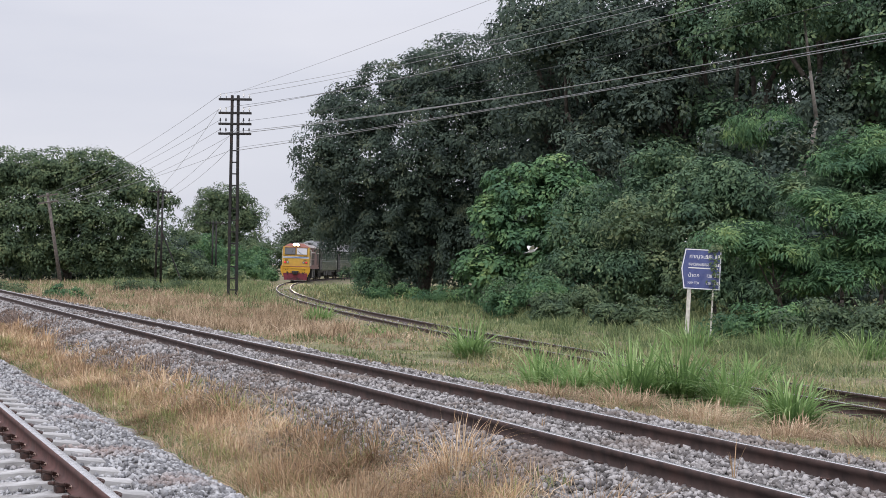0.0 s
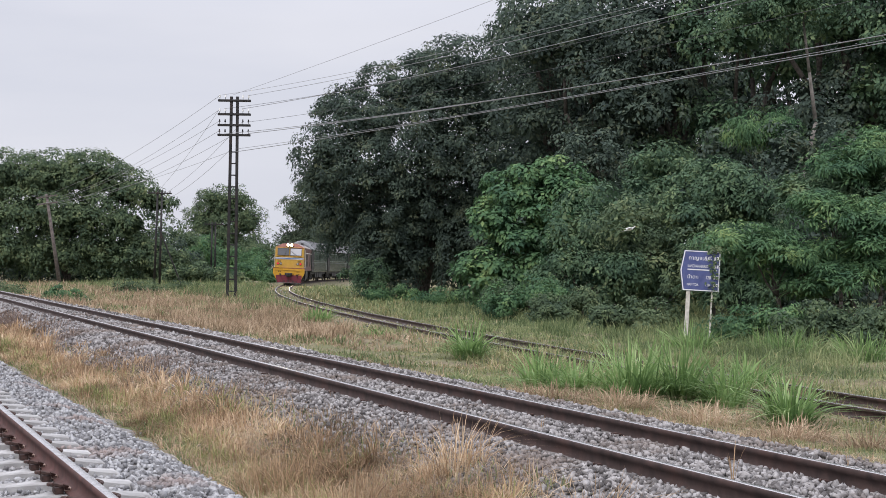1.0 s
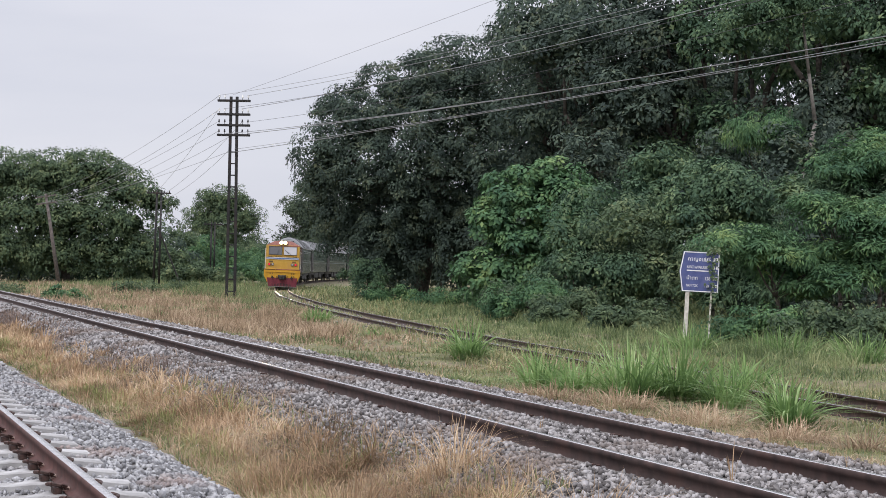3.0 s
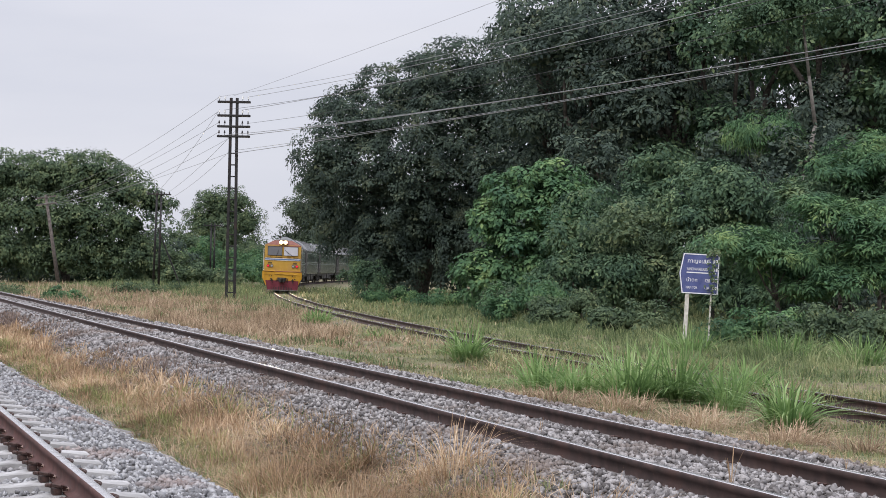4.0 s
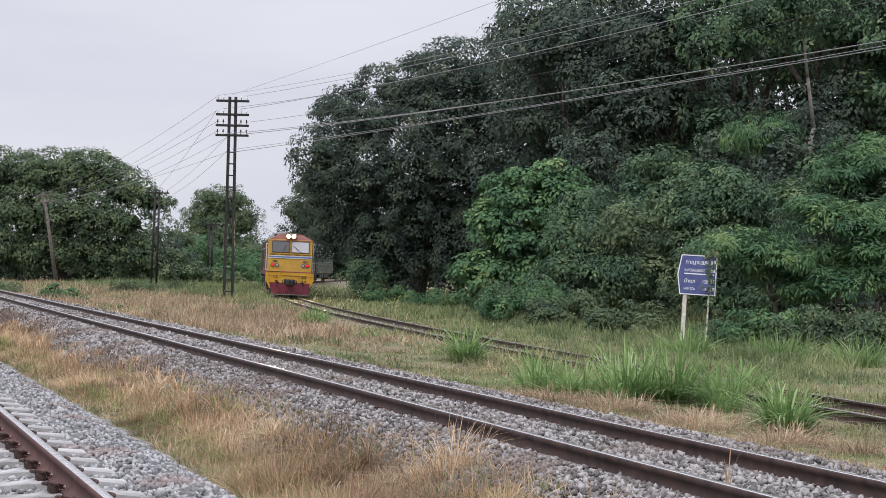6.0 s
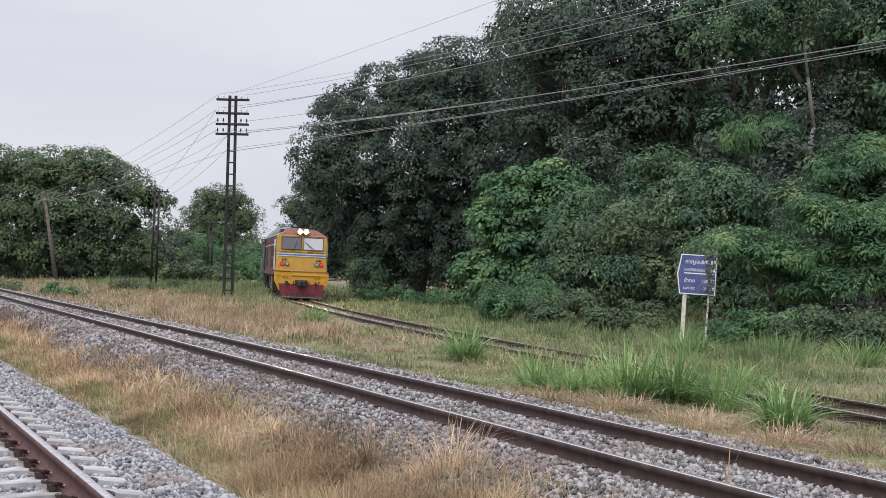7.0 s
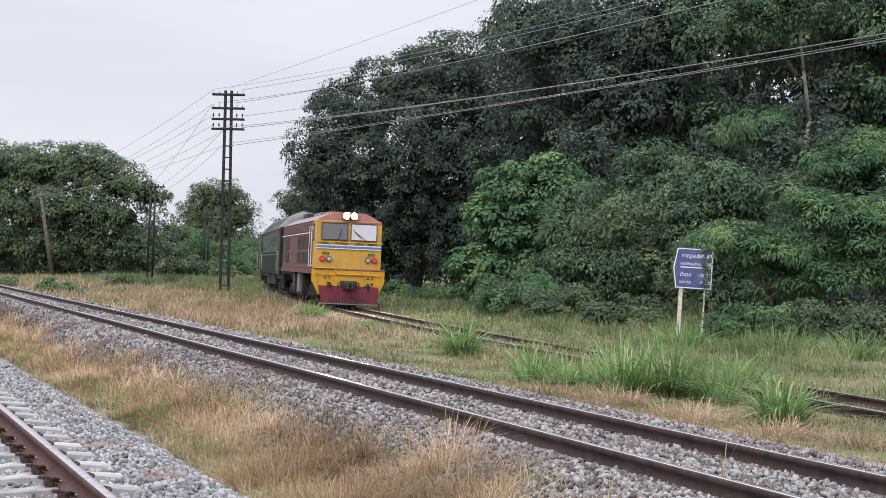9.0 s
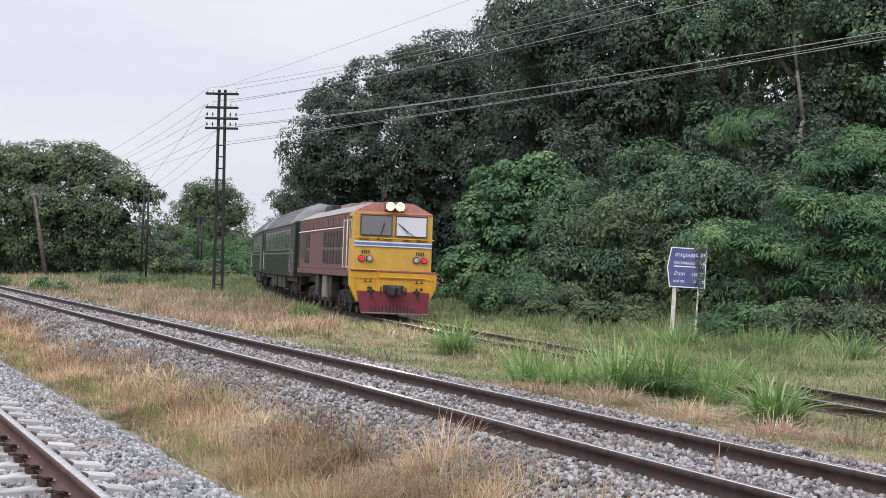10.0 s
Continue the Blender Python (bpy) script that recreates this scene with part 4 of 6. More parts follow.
# ---------------------------------------------------------------- poles, wires, sign
M_POLE = surface("dark_painted_steel", (0.012, 0.012, 0.013), (0.034, 0.032, 0.032), 6, 0.6, 0.4, 0.2, spot=(0.04, 0.026, 0.022), spot_scale=2)
M_WOOD_POLE = surface("grey_wood_pole", (0.065, 0.055, 0.050), (0.16, 0.138, 0.125), 5, 0.9, bump=0.4)
M_WIRE = plain("weathered_wire", (0.27, 0.27, 0.28), 0.5, 0.5)
M_WIRE_DARK = plain("dark_wire", (0.06, 0.06, 0.065), 0.6, 0.3)
M_PORCELAIN = plain("white_porcelain", (0.75, 0.75, 0.72), 0.25)
M_SIGN_BLUE = surface("faded_blue_enamel", (0.050, 0.066, 0.19), (0.085, 0.105, 0.26), 5, 0.45, bump=0.05, spot=(0.11, 0.12, 0.24), spot_scale=3)
M_SIGN_WHITE = surface("sign_white", (0.66, 0.66, 0.68), (0.82, 0.82, 0.83), 12, 0.5, bump=0.05)
M_POST = surface("weathered_white_post", (0.42, 0.40, 0.36), (0.66, 0.64, 0.58), 9, 0.8, bump=0.2, spot=(0.20, 0.16, 0.12), spot_scale=6, spot_from=0.6)

POLE_AT = (-11.95, 90.0)
ARMS = (10.62, 9.84, 9.22, 8.66)


def lattice_pole():
    x, y = POLE_AT
    z = float(height(x, y))
    p = empty("telegraph_pole", Matrix.Translation((x, y, z)) @ pose(0, 0, 0, 0, 0.25, 0), "tall dark steel twin-post telegraph pole with four crossarms", "pole", "telegraph poles")
    top = 10.85 - z
    for sx in (-1, 1):
        bm = bmesh.new()
        a, b = Vector((sx * 0.235, 0, -0.2)), Vector((sx * 0.17, 0, top))
        out = [(-0.075, -0.09), (0.075, -0.09), (0.075, -0.06), (0.03, -0.05), (0.03, 0.05), (0.075, 0.06), (0.075, 0.09), (-0.075, 0.09), (-0.075, 0.06), (-0.03, 0.05), (-0.03, -0.05), (-0.075, -0.06)]
        lower = [bm.verts.new((a.x + u, v, a.z)) for u, v in out]
        upper = [bm.verts.new((b.x + u, v, b.z)) for u, v in out]
        bm.faces.new(lower)
        bm.faces.new(upper[::-1])
        for i in range(12):
            bm.faces.new((lower[i], upper[i], upper[(i + 1) % 12], lower[(i + 1) % 12]))
        part("post", bm, M_POLE, p)
    for k in range(13):
        bm = bmesh.new()
        h = 0.55 + k * 0.66
        wd = 0.235 - 0.065 * h / top
        box(bm, (-wd, -0.03, h - 0.035), (wd, 0.03, h + 0.035), 0.008)
        part("rung", bm, M_POLE, p)
    for k, h in enumerate(ARMS):
        bm = bmesh.new()
        box(bm, (-0.93, -0.13, h - z - 0.06), (0.93, -0.05, h - z + 0.06), 0.012)
        box(bm, (-0.93, 0.05, h - z - 0.06), (0.93, 0.13, h - z + 0.06), 0.012)
        for sx in (-0.9, 0.9):
            box(bm, (sx - 0.04, -0.05, h - z - 0.04), (sx + 0.04, 0.05, h - z + 0.04))
        arm = part("crossarm", bm, M_POLE, p)
        for sx in (-0.82, -0.5, 0.5, 0.82):
            bm = bmesh.new()
            rod(bm, (sx, -0.09, h - z + 0.05), (sx, -0.09, h - z + 0.20), 0.016, sides=6)
            rod(bm, (sx, -0.09, h - z + 0.17), (sx, -0.09, h - z + 0.24), 0.055, 0.045, 10, 1)
            rod(bm, (sx, -0.09, h - z + 0.24), (sx, -0.09, h - z + 0.33), 0.04, 0.028, 10, 1)
            part("insulator", bm, [M_POLE, M_PORCELAIN if k < 2 else M_POLE], arm, "porcelain insulator")


def plain_pole(x, y, tall, lean, mat, label, double=False, arms=2):
    z = float(height(x, y))
    p = empty("telegraph_pole", Matrix.Translation((x, y, z)) @ pose(0, 0, 0, 0, lean, 0), label, "pole", "telegraph poles")
    for dx in ((-0.22, 0.22) if double else (0,)):
        bm = bmesh.new()
        rod(bm, (dx, 0, -0.2), (dx * 0.8, 0, tall), 0.20 if not double else 0.10, 0.13 if not double else 0.08, 10)
        part("post", bm, mat, p, smooth=True)
    for k in range(arms):
        h = tall - 0.25 - k * 0.65
        bm = bmesh.new()
        box(bm, (-1.0, -0.16, h - 0.06), (1.0, -0.06, h + 0.06), 0.01)
        arm = part("crossarm", bm, mat, p)
        for sx in (-0.85, -0.45, 0.45, 0.85):
            bm = bmesh.new()
            rod(bm, (sx, -0.11, h + 0.04), (sx, -0.11, h + 0.22), 0.05, 0.035, 8)
            part("insulator", bm, M_POLE, arm)
    return p


def wire(a, b, sag, r, mat, label="slack overhead telegraph wire"):
    c = bpy.data.curves.new("overhead_wire", 'CURVE')
    c.dimensions, c.bevel_depth, c.bevel_resolution = '3D', r, 1
    sp = c.splines.new('POLY')
    n = 28
    sp.points.add(n)
    for i in range(n + 1):
        u = i / n
        p = Vector(a).lerp(Vector(b), u)
        sp.points[i].co = (p.x, p.y, p.z - 4 * sag * u * (1 - u), 1)
    c.materials.append(mat)
    return tagged(new("overhead_wire", c), label, "wire", "overhead wires")


def wires():
    x, y = POLE_AT
    for z0, z1, sag, ox, mat, r in ((10.95, 12.75, 0.15, 0.0, M_WIRE, 0.009), (10.9, 10.45, 0.45, -0.82, M_WIRE, 0.010), (10.9, 10.7, 0.4, 0.82, M_WIRE, 0.013), (10.15, 10.2, 0.4, 0.5, M_WIRE, 0.016),
                                    (10.15, 9.9, 0.5, -0.5, M_WIRE_DARK, 0.011), (9.4, 9.5, 0.45, 0.82, M_WIRE_DARK, 0.010), (8.75, 8.05, 0.25, 0.85, M_WIRE, 0.020), (8.70, 7.85, 0.3, -0.6, M_WIRE, 0.016),
                                    (7.70, 7.55, 0.12, 0.15, M_WIRE, 0.018), (7.85, 7.72, 0.2, 0.1, M_WIRE, 0.012)):
        wire((x + ox, y - 0.1, z0), (x + ox + 33.3, y - 67.2, z0 + (z1 - z0) * 1.4), sag * 1.6, r * 0.85, mat)
    for z0, z1, ox, tx, sag in ((10.9, 7.5, -0.8, -0.85, 0.7), (10.1, 7.5, -0.8, 0.85, 0.7), (9.45, 6.9, -0.8, -0.45, 0.6), (8.9, 6.9, -0.8, 0.45, 0.7), (8.8, 6.85, 0.2, 0.85, 0.8), (7.75, 6.9, -0.1, -0.85, 0.5)):
        wire((x + ox, y, z0), (-37.5 + tx, 150, z1), sag, 0.010, M_WIRE)
    for z0, z1, ox, sag in ((10.0, 6.9, -0.9, 0.3), (9.4, 6.9, 0.5, 0.35), (7.9, 6.3, -0.1, 0.4)):
        wire((x + ox, y, z0), (-23.3 + ox * 0.5, 130, z1), sag, 0.010, M_WIRE)


def text_mesh(body, size, at_m, material, parent, name="lettering", squeeze=1.0):
    c = bpy.data.curves.new(name, 'FONT')
    c.body, c.size, c.extrude = body, size, 0.002
    tmp = bpy.data.objects.new(name, c)
    scene.collection.objects.link(tmp)
    dg = bpy.context.evaluated_depsgraph_get()
    me = bpy.data.meshes.new_from_object(tmp.evaluated_get(dg))
    bpy.data.objects.remove(tmp)
    me.materials.clear()
    me.materials.append(material)
    ob = new(name, me)
    ob.parent = parent
    ob.matrix_basis = at_m @ Matrix.Diagonal((squeeze, 1, 1, 1))
    return ob


def direction_sign():
    x, y = 6.79, 44.0
    z = float(height(x, y))
    s = empty("direction_sign", Matrix.Translation((x, y, z)) @ pose(0, 0, 0, 0, 2.6, -6), "blue arrow-shaped station distance sign on two posts", "sign")
    board = [(-0.17, 1.50), (0.83, 1.50), (0.83, 2.62), (-0.17, 2.62), (-0.26, 2.06)]
    bm = bmesh.new()
    prism(bm, board, -0.012, 0.012)
    b = part("board", bm, M_SIGN_BLUE, s, "faded blue enamel board")
    cx, cz = 0.30, 2.06

    def inset(k):
        return [(cx + (px - cx) * (1 - k), cz + (pz - cz) * (1 - k * 0.9)) for px, pz in board]
    bm = bmesh.new()
    o, i = inset(0.015), inset(0.065)
    for k in range(5):
        quad = [o[k], o[(k + 1) % 5], i[(k + 1) % 5], i[k]]
        prism(bm, quad, -0.018, -0.0121)
    part("border", bm, M_SIGN_WHITE, b, "white painted border")
    bm = bmesh.new()
    prism(bm, [(-0.06, 2.075), (0.75, 2.075), (0.75, 2.105), (-0.06, 2.105)], -0.018, -0.0121)
    part("dividing_line", bm, M_SIGN_WHITE, b)
    face = lambda px, pz: Matrix.Translation((px, -0.014, pz)) @ pose(0, 0, 0, 90, 0, 0)
    text_mesh("\u0e01\u0e32\u0e0d\u0e08\u0e19\u0e1a\u0e38\u0e23\u0e35", 0.155, face(-0.05, 2.36), M_SIGN_WHITE, b)
    text_mesh("50", 0.15, face(0.40, 2.36), M_SIGN_WHITE, b)
    text_mesh("KANCHANABURI", 0.115, face(-0.06, 2.15), M_SIGN_WHITE, b, squeeze=0.56)
    text_mesh("50", 0.115, face(0.42, 2.15), M_SIGN_WHITE, b, squeeze=0.8)
    text_mesh("\u0e19\u0e49\u0e33\u0e15\u0e01", 0.14, face(-0.06, 1.84), M_SIGN_WHITE, b)
    text_mesh("128", 0.13, face(0.44, 1.84), M_SIGN_WHITE, b, squeeze=0.8)
    text_mesh("NAM TOK", 0.10, face(-0.06, 1.64), M_SIGN_WHITE, b, squeeze=0.7)
    text_mesh("128", 0.11, face(0.44, 1.64), M_SIGN_WHITE, b, squeeze=0.8)
    for pz, h in ((2.36, 0.11), (2.15, 0.085), (1.84, 0.10), (1.64, 0.08)):
        for k in range(2):
            bm = bmesh.new()
            prism(bm, [(0.66 + k * 0.075, pz), (0.71 + k * 0.075, pz), (0.71 + k * 0.075, pz + h), (0.66 + k * 0.075, pz + h)], -0.018, -0.0121)
            part("unit_mark", bm, M_SIGN_WHITE, b)
    bm = bmesh.new()
    box(bm, (-0.06, 0.014, -0.2), (0.05, 0.09, 2.5), 0.008)
    part("post", bm, M_POST, s, "weathered white square post")
    bm = bmesh.new()
    box(bm, (0.625, 0.014, -0.2), (0.67, 0.06, 2.66), 0.008)
    part("post", bm, M_POST, s, "thin stained white post with creeper")
    # creeper over the thin post
    rng = np.random.default_rng(77)
    n = 60
    p = np.stack([0.66 + rng.normal(0, 0.09, n), rng.normal(0.06, 0.06, n) - 0.05, rng.uniform(0.2, 2.75, n)], -1)
    p[:, 0] += np.where(p[:, 2] > 1.4, 0.03, 0.08)
    v, f = leaf_cloud(p, np.tile((0, -0.4, -0.4), (n, 1)), 0.085, 6, rng, puff=0.09, slim=0.7)
    p2 = np.stack([rng.uniform(0.5, 0.8, 12), rng.uniform(-0.04, 0.04, 12), rng.uniform(2.58, 2.72, 12)], -1)
    v2, f2 = leaf_cloud(p2, np.tile((0, -0.3, 0.2), (12, 1)), 0.085, 7, rng, puff=0.09, slim=0.7)
    me = quick_mesh("creeper", np.concatenate([v, v2]), np.concatenate([f, f2 + len(v)]), M_LEAF_OLIVE)
    c = new("creeper", me)
    c.matrix_world = s.matrix_world
    tagged(c, "dull green creeper climbing the sign's thin post", "creeper")


# ---------------------------------------------------------------- the train
M_YELLOW = surface("yellow_loco_paint", (0.47, 0.245, 0.016), (0.58, 0.32, 0.024), 3, 0.42, bump=0.04, spot=(0.42, 0.22, 0.03), spot_scale=1.6, spot_from=0.6)
# Paler than the beam's yellow: sky reflection is mixed into the cab's colour.
M_CAB = surface("yellow_cab_paint_with_sky_sheen", (0.42, 0.245, 0.030), (0.52, 0.315, 0.050), 3, 0.42, bump=0.04, spot=(0.40, 0.235, 0.06), spot_scale=1.3, spot_from=0.52)
M_MAROON = surface("maroon_loco_paint", (0.085, 0.028, 0.024), (0.140, 0.048, 0.041), 4, 0.5, bump=0.05, spot=(0.115, 0.058, 0.050), spot_scale=1.3, spot_from=0.55)
M_PILOT = surface("red_pilot_paint", (0.115, 0.011, 0.024), (0.165, 0.018, 0.036), 5, 0.6, bump=0.1, spot=(0.11, 0.03, 0.03), spot_scale=2.5)
M_BROW = surface("faded_red_roof_band", (0.20, 0.068, 0.050), (0.28, 0.098, 0.074), 5, 0.5, bump=0.04)
M_ROOF = surface("grey_loco_roof", (0.17, 0.145, 0.135), (0.29, 0.255, 0.24), 3, 0.6, bump=0.08, spot=(0.16, 0.12, 0.11), spot_scale=1.2)
M_BLACK = surface("sooty_black", (0.010, 0.010, 0.011), (0.038, 0.034, 0.032), 9, 0.7, bump=0.2)
M_GRILLE = surface("dark_grille", (0.020, 0.012, 0.011), (0.06, 0.035, 0.03), 30, 0.6, bump=0.3)
M_FRAME = surface("bogie_grey", (0.010, 0.009, 0.009), (0.032, 0.028, 0.025), 7, 0.85, bump=0.3, spot=(0.045, 0.034, 0.028), spot_scale=3)
M_TANK = surface("grey_tank_paint", (0.12, 0.115, 0.11), (0.22, 0.21, 0.20), 6, 0.6, bump=0.1, spot=(0.14, 0.11, 0.09), spot_scale=2.5)
M_WHITE = surface("white_trim_paint", (0.62, 0.60, 0.56), (0.80, 0.78, 0.74), 8, 0.5, bump=0.05)
M_BLUE = plain("blue_stripe_paint", (0.10, 0.18, 0.38), 0.45)
M_RED_LAMP = lamp_glow("lit_red_lamp", (0.80, 0.01, 0.04), 0.45)
M_HEADLAMP = lamp_glow("lit_headlamp", (1.0, 0.80, 0.52), 4200.0)
# Emission on a near-black ring stands in for the lamp's warm halo.
M_REFLECTOR = lamp_glow("reflector_with_halo_glow", (1.0, 0.64, 0.28), 1.25)
M_REFLECTOR.node_tree.nodes["Principled BSDF"].inputs["Base Color"].default_value = (0.02, 0.015, 0.01, 1)
M_LAMP_GLASS = plain("unlit_lamp_glass", (0.36, 0.36, 0.36), 0.08)
M_GREEN_PAINT = surface("dark_green_coach_paint", (0.008, 0.020, 0.016), (0.017, 0.036, 0.029), 3, 0.24, bump=0.03, spot=(0.03, 0.045, 0.035), spot_scale=1.0)
M_PALE_BAND = surface("grey_green_coach_paint", (0.06, 0.09, 0.075), (0.12, 0.155, 0.13), 3, 0.4, bump=0.03)
M_COACH_ROOF = surface("coach_roof_grey", (0.040, 0.042, 0.043), (0.11, 0.113, 0.115), 2.5, 0.36, bump=0.15, spot=(0.05, 0.048, 0.045), spot_scale=1.4)
M_TYRE = surface("wheel_steel", (0.05, 0.042, 0.038), (0.16, 0.13, 0.115), 10, 0.55, 0.6, 0.1)


def window_glass(name, tint, rough=0.05):
    m, n, l, bsdf = nodes_of(name)
    bsdf.inputs["Base Color"].default_value = (*tint, 1)
    bsdf.inputs["Roughness"].default_value = rough
    bsdf.inputs["Specular IOR Level"].default_value = 0.9
    bsdf.inputs["Coat Weight"].default_value = 0.6
    return m


M_GLASS = window_glass("dark_cab_glass", (0.085, 0.085, 0.09))
# Pale base colour puts the sky's reflection into the right windscreen.
M_PALE_GLASS = window_glass("glass_with_sky_reflection_tint", (0.50, 0.50, 0.54), 0.15)
M_COACH_GLASS = window_glass("coach_window_glass", (0.085, 0.10, 0.09), 0.08)


def wheelset(parent, y, radius=0.455):
    bm = bmesh.new()
    for sx in (-1, 1):
        rod(bm, (sx * 0.49, 0, 0), (sx * 0.60, 0, 0), radius, sides=28)
        rod(bm, (sx * 0.465, 0, 0), (sx * 0.49, 0, 0), radius + 0.028, sides=28)
        rod(bm, (sx * 0.60, 0, 0), (sx * 0.66, 0, 0), 0.14, sides=14)
        for k in range(6):
            a = k * math.pi / 3
            rod(bm, (sx * 0.6, 0.27 * math.cos(a), 0.27 * math.sin(a)), (sx * 0.612, 0.27 * math.cos(a), 0.27 * math.sin(a)), 0.06, sides=8)
    rod(bm, (-0.7, 0, 0), (0.7, 0, 0), 0.075, sides=12)
    ob = part("wheelset", bm, M_TYRE, parent, "steel wheels on an axle")
    ob.matrix_basis = pose(0, y, radius)
    return ob


def bogie(parent, y0, axles, radius=0.455):
    """A bogie: side frames, springs and boxes; its wheelsets hang on the same thing."""
    lo, hi = min(axles) - 0.65, max(axles) + 0.65
    for sx in (-1, 1):
        bm = bmesh.new()
        x0, x1 = (sx * 0.86, sx * 0.98)
        prism_pts = [(lo, 0.50), (lo + 0.3, 0.42), (hi - 0.3, 0.42), (hi, 0.50), (hi, 0.72), ((lo + hi) / 2 + 0.6, 0.84), ((lo + hi) / 2 - 0.6, 0.84), (lo, 0.72)]
        a = [bm.verts.new((x0, yy, zz)) for yy, zz in prism_pts]
        b = [bm.verts.new((x1, yy, zz)) for yy, zz in prism_pts]
        bm.faces.new(a)
        bm.faces.new(b[::-1])
        for i in range(len(a)):
            bm.faces.new((a[i], b[i], b[(i + 1) % len(a)], a[(i + 1) % len(a)]))
        for ax in axles:
            box(bm, (sx * 0.80, ax - 0.16, 0.30), (sx * 1.04, ax + 0.16, 0.62), 0.03)
            for d in (-0.33, 0.33):
                for k in range(4):
                    rod(bm, (sx * 0.95, ax + d, 0.40 + k * 0.08), (sx * 0.95, ax + d, 0.445 + k * 0.08), 0.085, sides=10)
            box(bm, (sx * 0.99, ax + 0.42, 0.25), (sx * 1.03, ax + 0.50, 0.75), 0.01)
        part("bogie_frame", bm, M_FRAME, parent, "grimy bogie side frame with coil springs")
    bm = bmesh.new()
    box(bm, (-0.86, (lo + hi) / 2 - 0.3, 0.45), (0.86, (lo + hi) / 2 + 0.3, 0.95), 0.04)
    part("bolster", bm, M_BLACK, parent)
    return [wheelset(parent, ax, radius) for ax in axles]


def bar_digits(parent, x, y, z):
    """The running number as plain dark bars."""
    bm = bmesh.new()
    for k in range(4):
        box(bm, (x + k * 0.075, y - 0.008, z), (x + k * 0.075 + 0.04, y - 0.002, z + 0.11))
    part("number_marks", bm, M_BLACK, parent, "dark painted number marks")


def locomotive():
    w = 1.36
    L = empty("locomotive", Matrix(), "yellow-fronted maroon diesel locomotive with its headlamp lit", "locomotive")
    L.rotation_mode = 'QUATERNION'
    # cab: yellow box with raked front
    bm = bmesh.new()
    prof = [(-w, 1.50), (w, 1.50), (w, 3.44), (w - 0.03, 3.50), (-w + 0.03, 3.50), (-w, 3.44)]
    a = [bm.verts.new((x * (0.965 if z > 1.4 else 1), 0.0 + 0.10 * max(0, (z - 2.6)) / 0.9, z)) for x, z in prof]
    m = [bm.verts.new((x, 0.22 + 0.06 * max(0, (z - 2.6)), z)) for x, z in prof]
    b = [bm.verts.new((x, 1.0, z)) for x, z in prof]
    bm.faces.new(a)
    bm.faces.new(b[::-1])
    for p, q in ((a, m), (m, b)):
        for i in range(6):
            bm.faces.new((p[i], q[i], q[(i + 1) % 6], p[(i + 1) % 6]))
    part("cab", bm, M_CAB, L, "yellow cab with the sky's sheen in its paler colour")
    # long maroon hood
    bm = bmesh.new()
    box(bm, (-w + 0.02, 1.0, 1.50), (w - 0.02, 14.9, 3.48), 0.03)
    part("body", bm, M_MAROON, L, "dusty maroon body side")
    bm = bmesh.new()
    box(bm, (-w - 0.03, 0.10, 1.30), (w + 0.03, 15.05, 1.50), 0.015)
    part("underframe", bm, M_MAROON, L, "faded maroon sole bar")
    # roof: arched, with a red brow on the front
    prof = []
    for k in range(13):
        u = -1 + k / 6
        prof.append((u * (w + 0.01), 3.47 + 0.36 * min(1, 1.55 * (1 - abs(u) ** 1.5))  * (1 - 0.10 * u * u)))
    bm = bmesh.new()
    prism(bm, prof, 0.62, 14.92)
    part("roof", bm, M_ROOF, L, "dirty grey arched roof")
    bm = bmesh.new()
    fr = [bm.verts.new((x * 0.965, 0.09 + (z - 3.47) * 0.55, z)) for x, z in prof]
    bk = [bm.verts.new((x * 1.004, 0.64, 3.47 + (z - 3.47) * 1.02)) for x, z in prof]
    lowf = [bm.verts.new((x * 0.968, 0.085, 3.40)) for x in (-w, w)]
    bm.faces.new(fr + [lowf[1], lowf[0]])
    for i in range(12):
        bm.faces.new((fr[i], fr[i + 1], bk[i + 1], bk[i]))
    part("brow", bm, M_BROW, L, "faded red brow over the windscreens", smooth=False)
    # windscreens
    for x0, x1, mat, lab in ((-1.13, -0.055, M_GLASS, "dark windscreen"), (0.055, 1.13, M_PALE_GLASS, "windscreen with the sky's reflection in its pale tint")):
        bm = bmesh.new()
        yb, yt = 0.018, 0.088
        frame_o = [(x0, 2.70, yb), (x1, 2.70, yb), (x1, 3.39, yt), (x0, 3.39, yt)]
        t = 0.03
        frame_i = [(x0 + t, 2.70 + t, yb), (x1 - t, 2.70 + t, yb), (x1 - t, 3.39 - t, yt), (x0 + t, 3.39 - t, yt)]
        for k in range(4):
            o1, o2, i2, i1 = frame_o[k], frame_o[(k + 1) % 4], frame_i[(k + 1) % 4], frame_i[k]
            v = [bm.verts.new((p[0], p[2] - d, p[1])) for d in (0.030, 0.0) for p in (o1, o2, i2, i1)]
            bm.faces.new(v[:4])
            bm.faces.new(v[4:][::-1])
            for j in range(4):
                bm.faces.new((v[j], v[4 + j], v[4 + (j + 1) % 4], v[(j + 1) % 4]))
        fr_ob = part("windscreen_frame", bm, M_BLACK, L, "black rubber windscreen frame")
        bm = bmesh.new()
        v = [bm.verts.new((p[0], p[2] - 0.022, p[1])) for p in frame_i]
        w2 = [bm.verts.new((p[0], p[2] - 0.012, p[1])) for p in frame_i]
        bm.faces.new(v)
        bm.faces.new(w2[::-1])
        part("windscreen", bm, mat, fr_ob, lab)
        bm = bmesh.new()
